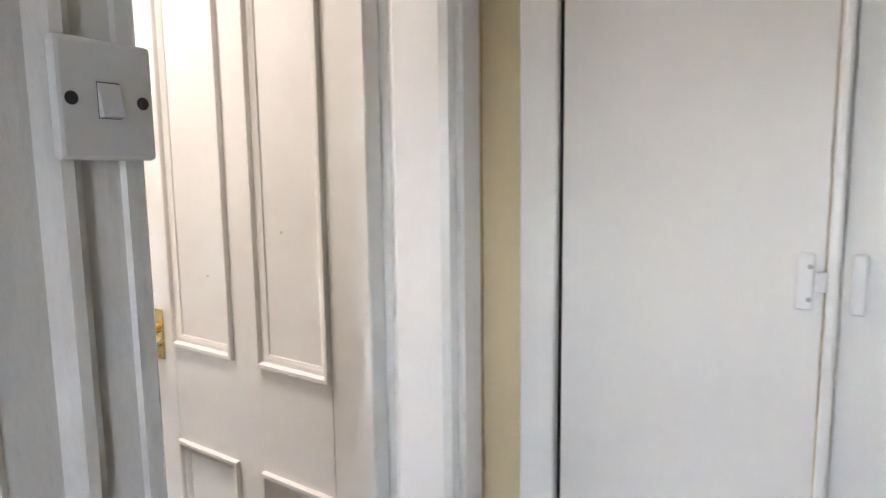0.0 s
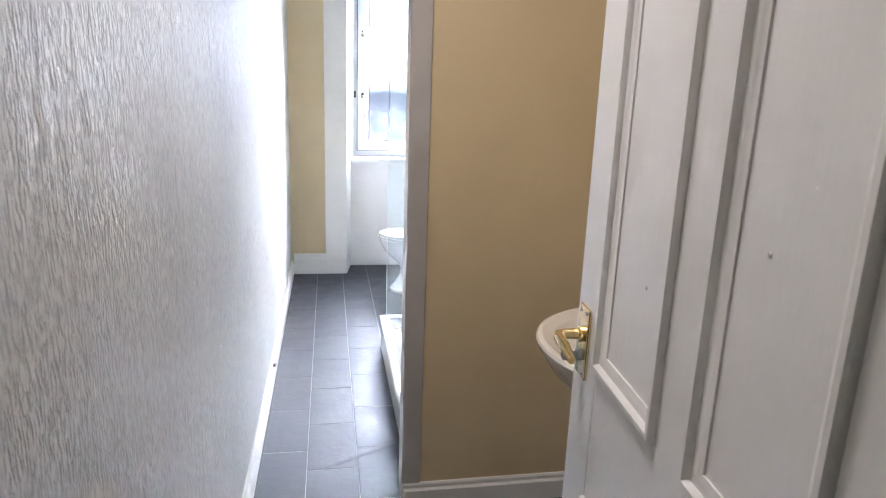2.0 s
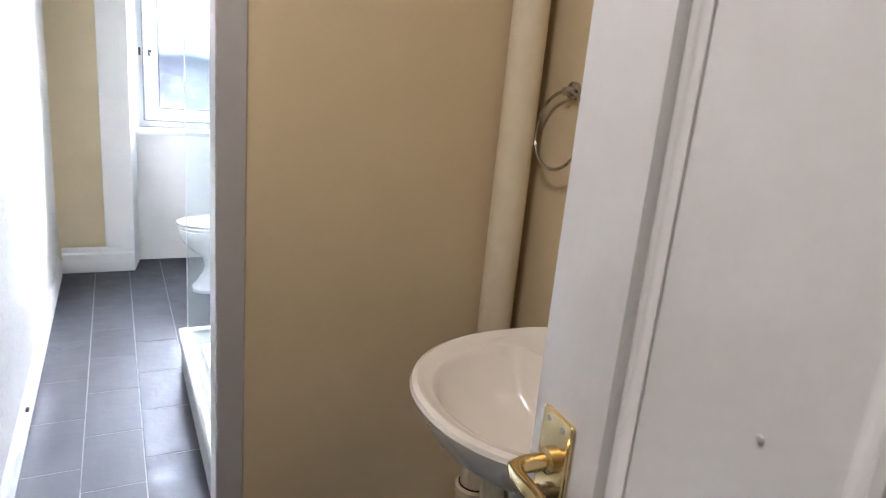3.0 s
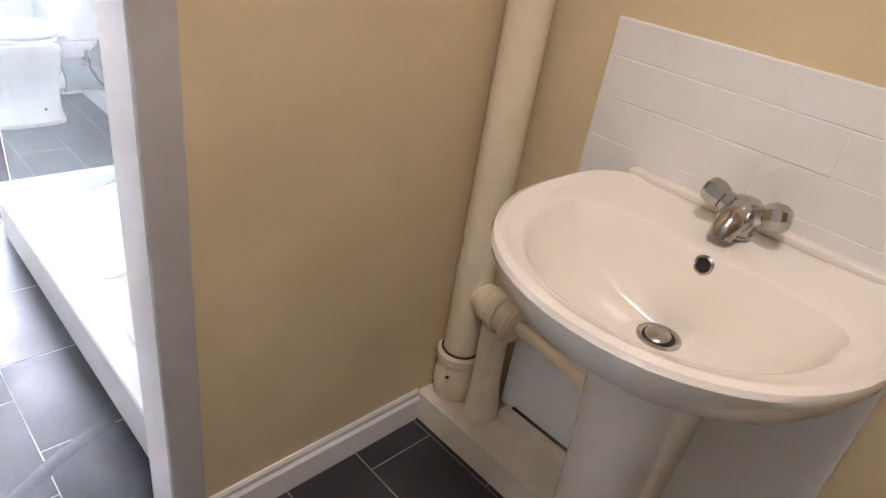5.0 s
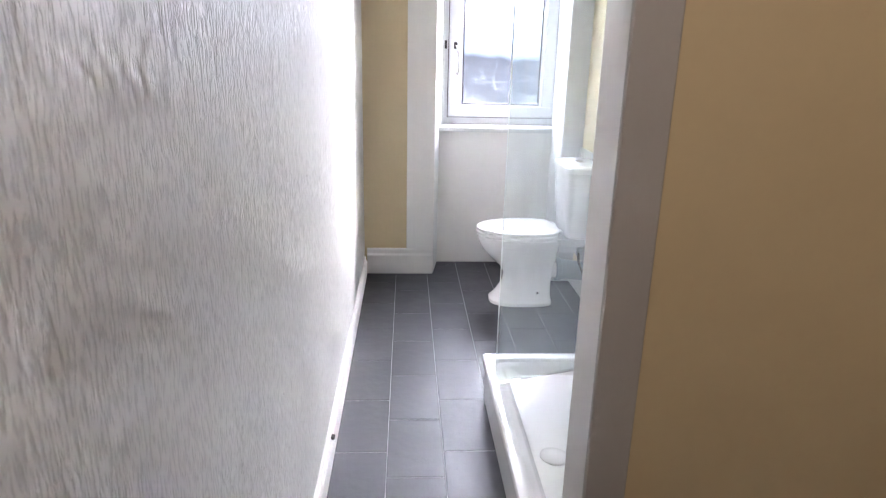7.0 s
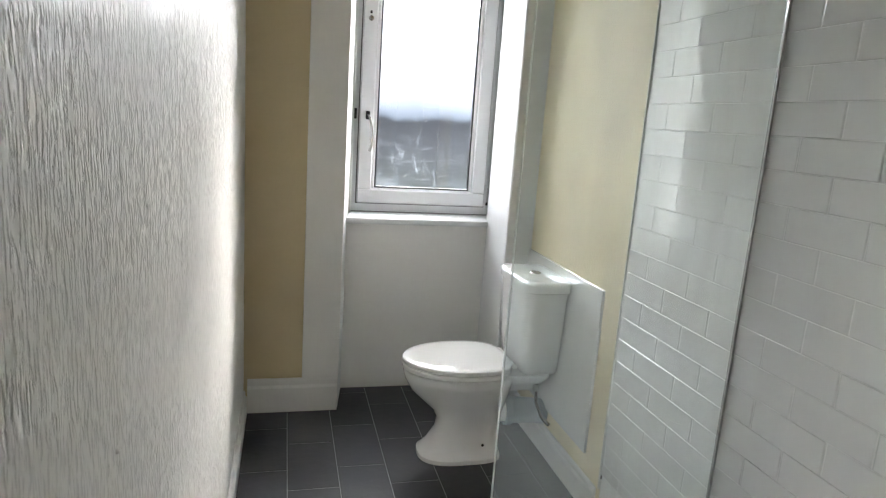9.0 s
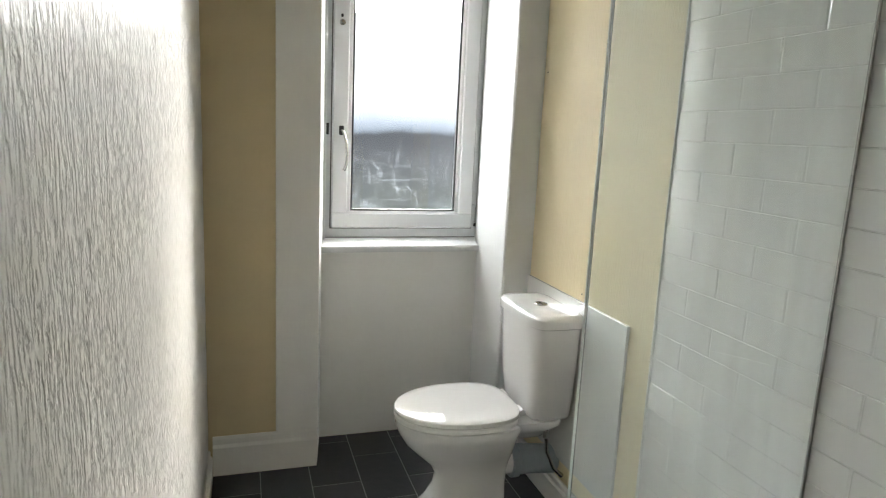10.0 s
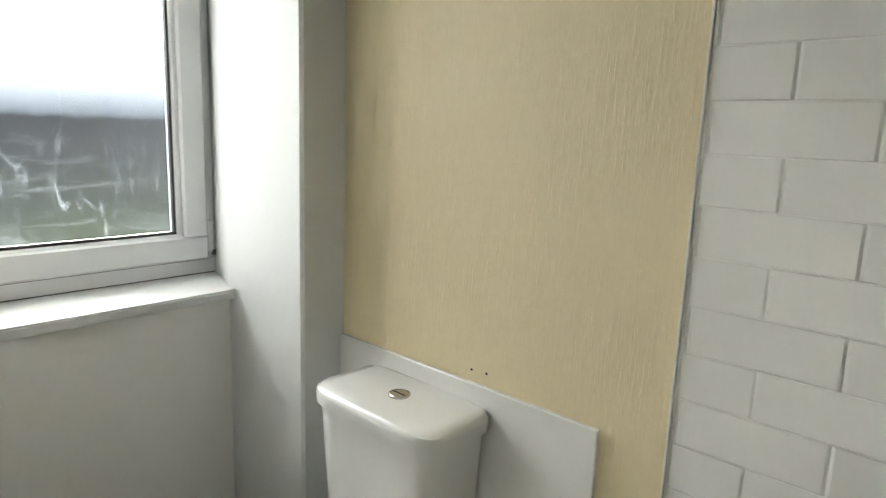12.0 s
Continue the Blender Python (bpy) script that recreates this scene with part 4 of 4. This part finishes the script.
def wall_tiles(parent, x, y0, y1, z0, z1, zref, yref, loose_from, bevel=0.0024):
    """Brick-bonded tiles; those with y below loose_from are joined into one part."""
    rest = bmesh.new()
    k0, k1 = math.floor((z0 - zref) / TP), math.ceil((z1 - zref) / TP)
    rnd = random.Random(4)
    for k in range(k0, k1):
        za, zb = max(z0, zref + k * TP), min(z1, zref + (k + 1) * TP)
        if zb - za < 0.012:
            continue
        off = yref + (0 if k % 2 == 0 else TL / 2)
        j0, j1 = math.floor((y0 - off) / TL), math.ceil((y1 - off) / TL)
        for j in range(j0, j1):
            ya, yb = max(y0, off + j * TL), min(y1, off + (j + 1) * TL)
            if yb - ya < 0.008:
                continue
            key = (round(yb - ya - J, 4), round(zb - za - J, 4), 0.006, bevel)
            if key not in tile_cache:
                tile_cache[key] = tile_mesh(*key)
            m = Matrix.Translation((x + rnd.uniform(-0.0004, 0.0004), ya + J / 2, za + J / 2)) @ Matrix.Rotation(rnd.uniform(-0.004, 0.004), 4, 'Z') @ \
                Matrix.Rotation(rnd.uniform(-0.004, 0.004), 4, 'Y')
            if ya >= loose_from:
                ob = new("tile", tile_cache[key])
                ob.parent = parent
                ob.matrix_parent_inverse = parent.matrix_basis.inverted()
                ob.matrix_basis = m
            else:
                n0 = len(rest.verts)
                rest.from_mesh(tile_cache[key])
                rest.verts.ensure_lookup_table()
                for v in rest.verts[n0:]:
                    v.co = m @ v.co
    if len(rest.verts):
        tagged(part("farther_tiles", rest, tile_white, parent), kind="stuff")


tw = base("wall_tiling", RW, 3.3, 0.17, "white brick-bond tiles on the shower wall", "wall tiles", kind="structure")
part("backing", box(RW - 0.0046, PB, 0.189, RW + 0.0038, TE - 0.0055, 2.3), grout, tw)
part("edge_trim", box(RW - 0.009, TE - 0.005, 0.13, RW + 0.003, TE - 0.0005, 2.3, bevel=0.001), trim_strip, tw, "white plastic tile edging")
# black strip stands for the shadow line beside the edging
part("edge_shadow_gap", box(RW - 0.0035, TE - 0.007, 0.17, RW + 0.002, TE - 0.0053, 2.3), rubber, tw)
wall_tiles(tw, RW, PB, TE - 0.0075, 0.193, 2.3, 1.4085, 4.111, 2.6)

ts = base("splashback", BW, 1.7, 0.80, "white tile splashback behind the basin", "splashback", kind="structure")
part("backing", box(BW - 0.0112, 1.30, 0.72, BW - 0.0005, 2.004, 1.097), grout, ts)
wall_tiles(ts, BW - 0.006, 1.30, 2.004, 0.72, 1.097, 1.030, 1.887, -9, 0.0014)
tt = base("splashback", RW, 4.7, 0.2, "white panel splashback behind the cistern", "splashback", kind="structure")
part("panel", box(RW - 0.012, 4.357, 0.2, RW - 0.0005, 5.087, 0.835, bevel=0.0015), tile_white, tt)


# ---- floor tiles ----
def floor_tiles():
    fl = bpy.data.objects["floor"]
    SW, SL, j = 0.1955, 0.3475, 0.003
    cache = {}
    rnd = random.Random(7)
    for i in range(-1, 7):
        xa, xb = max(0.0, 0.198 + (i - 1) * SW), min(BW, 0.198 + i * SW)
        if xb - xa < 0.02:
            continue
        off = 2.482 if i % 2 == 1 else 2.6243
        for k in range(-7, 10):
            ya, yb = max(0.46, off + k * SL), min(5.472, off + (k + 1) * SL)
            if yb - ya < 0.02 or (xa > 0.60 and ya > PF and yb < 3.70):
                continue
            key = (round(xb - xa - j, 4), round(yb - ya - j, 4))
            if key not in cache:
                w, h = key
                b = 0.0012
                bm = loft([[(0, 0, -0.0026), (w, 0, -0.0026), (w, h, -0.0026), (0, h, -0.0026)], [(0, 0, -0.0008), (w, 0, -0.0008), (w, h, -0.0008), (0, h, -0.0008)],
                           [(b, b, 0), (w - b, b, 0), (w - b, h - b, 0), (b, h - b, 0)]])
                me = bpy.data.meshes.new("floor_tile")
                bm.to_mesh(me)
                bm.free()
                me.materials.append(slate)
                cache[key] = me
            ob = new("tile", cache[key])
            ob.parent = fl
            ob.matrix_basis = Matrix.Translation((xa + j / 2, ya + j / 2, rnd.uniform(-0.0003, 0.0))) @ Matrix.Rotation(rnd.uniform(-0.002, 0.002), 4, 'Y')


floor_tiles()

# a wrinkle in the vinyl beside the tray
wr = tube([(0.27, 2.50, -0.0895), (0.33, 2.53, -0.0884), (0.42, 2.582, -0.0880), (0.50, 2.616, -0.0880), (0.555, 2.632, -0.0884)], 0.09, 96)
wk = obj("wrinkle", wr, slate, True)
wk.parent = bpy.data.objects["floor"]
tagged(wk, "raised wrinkle in the dark vinyl")
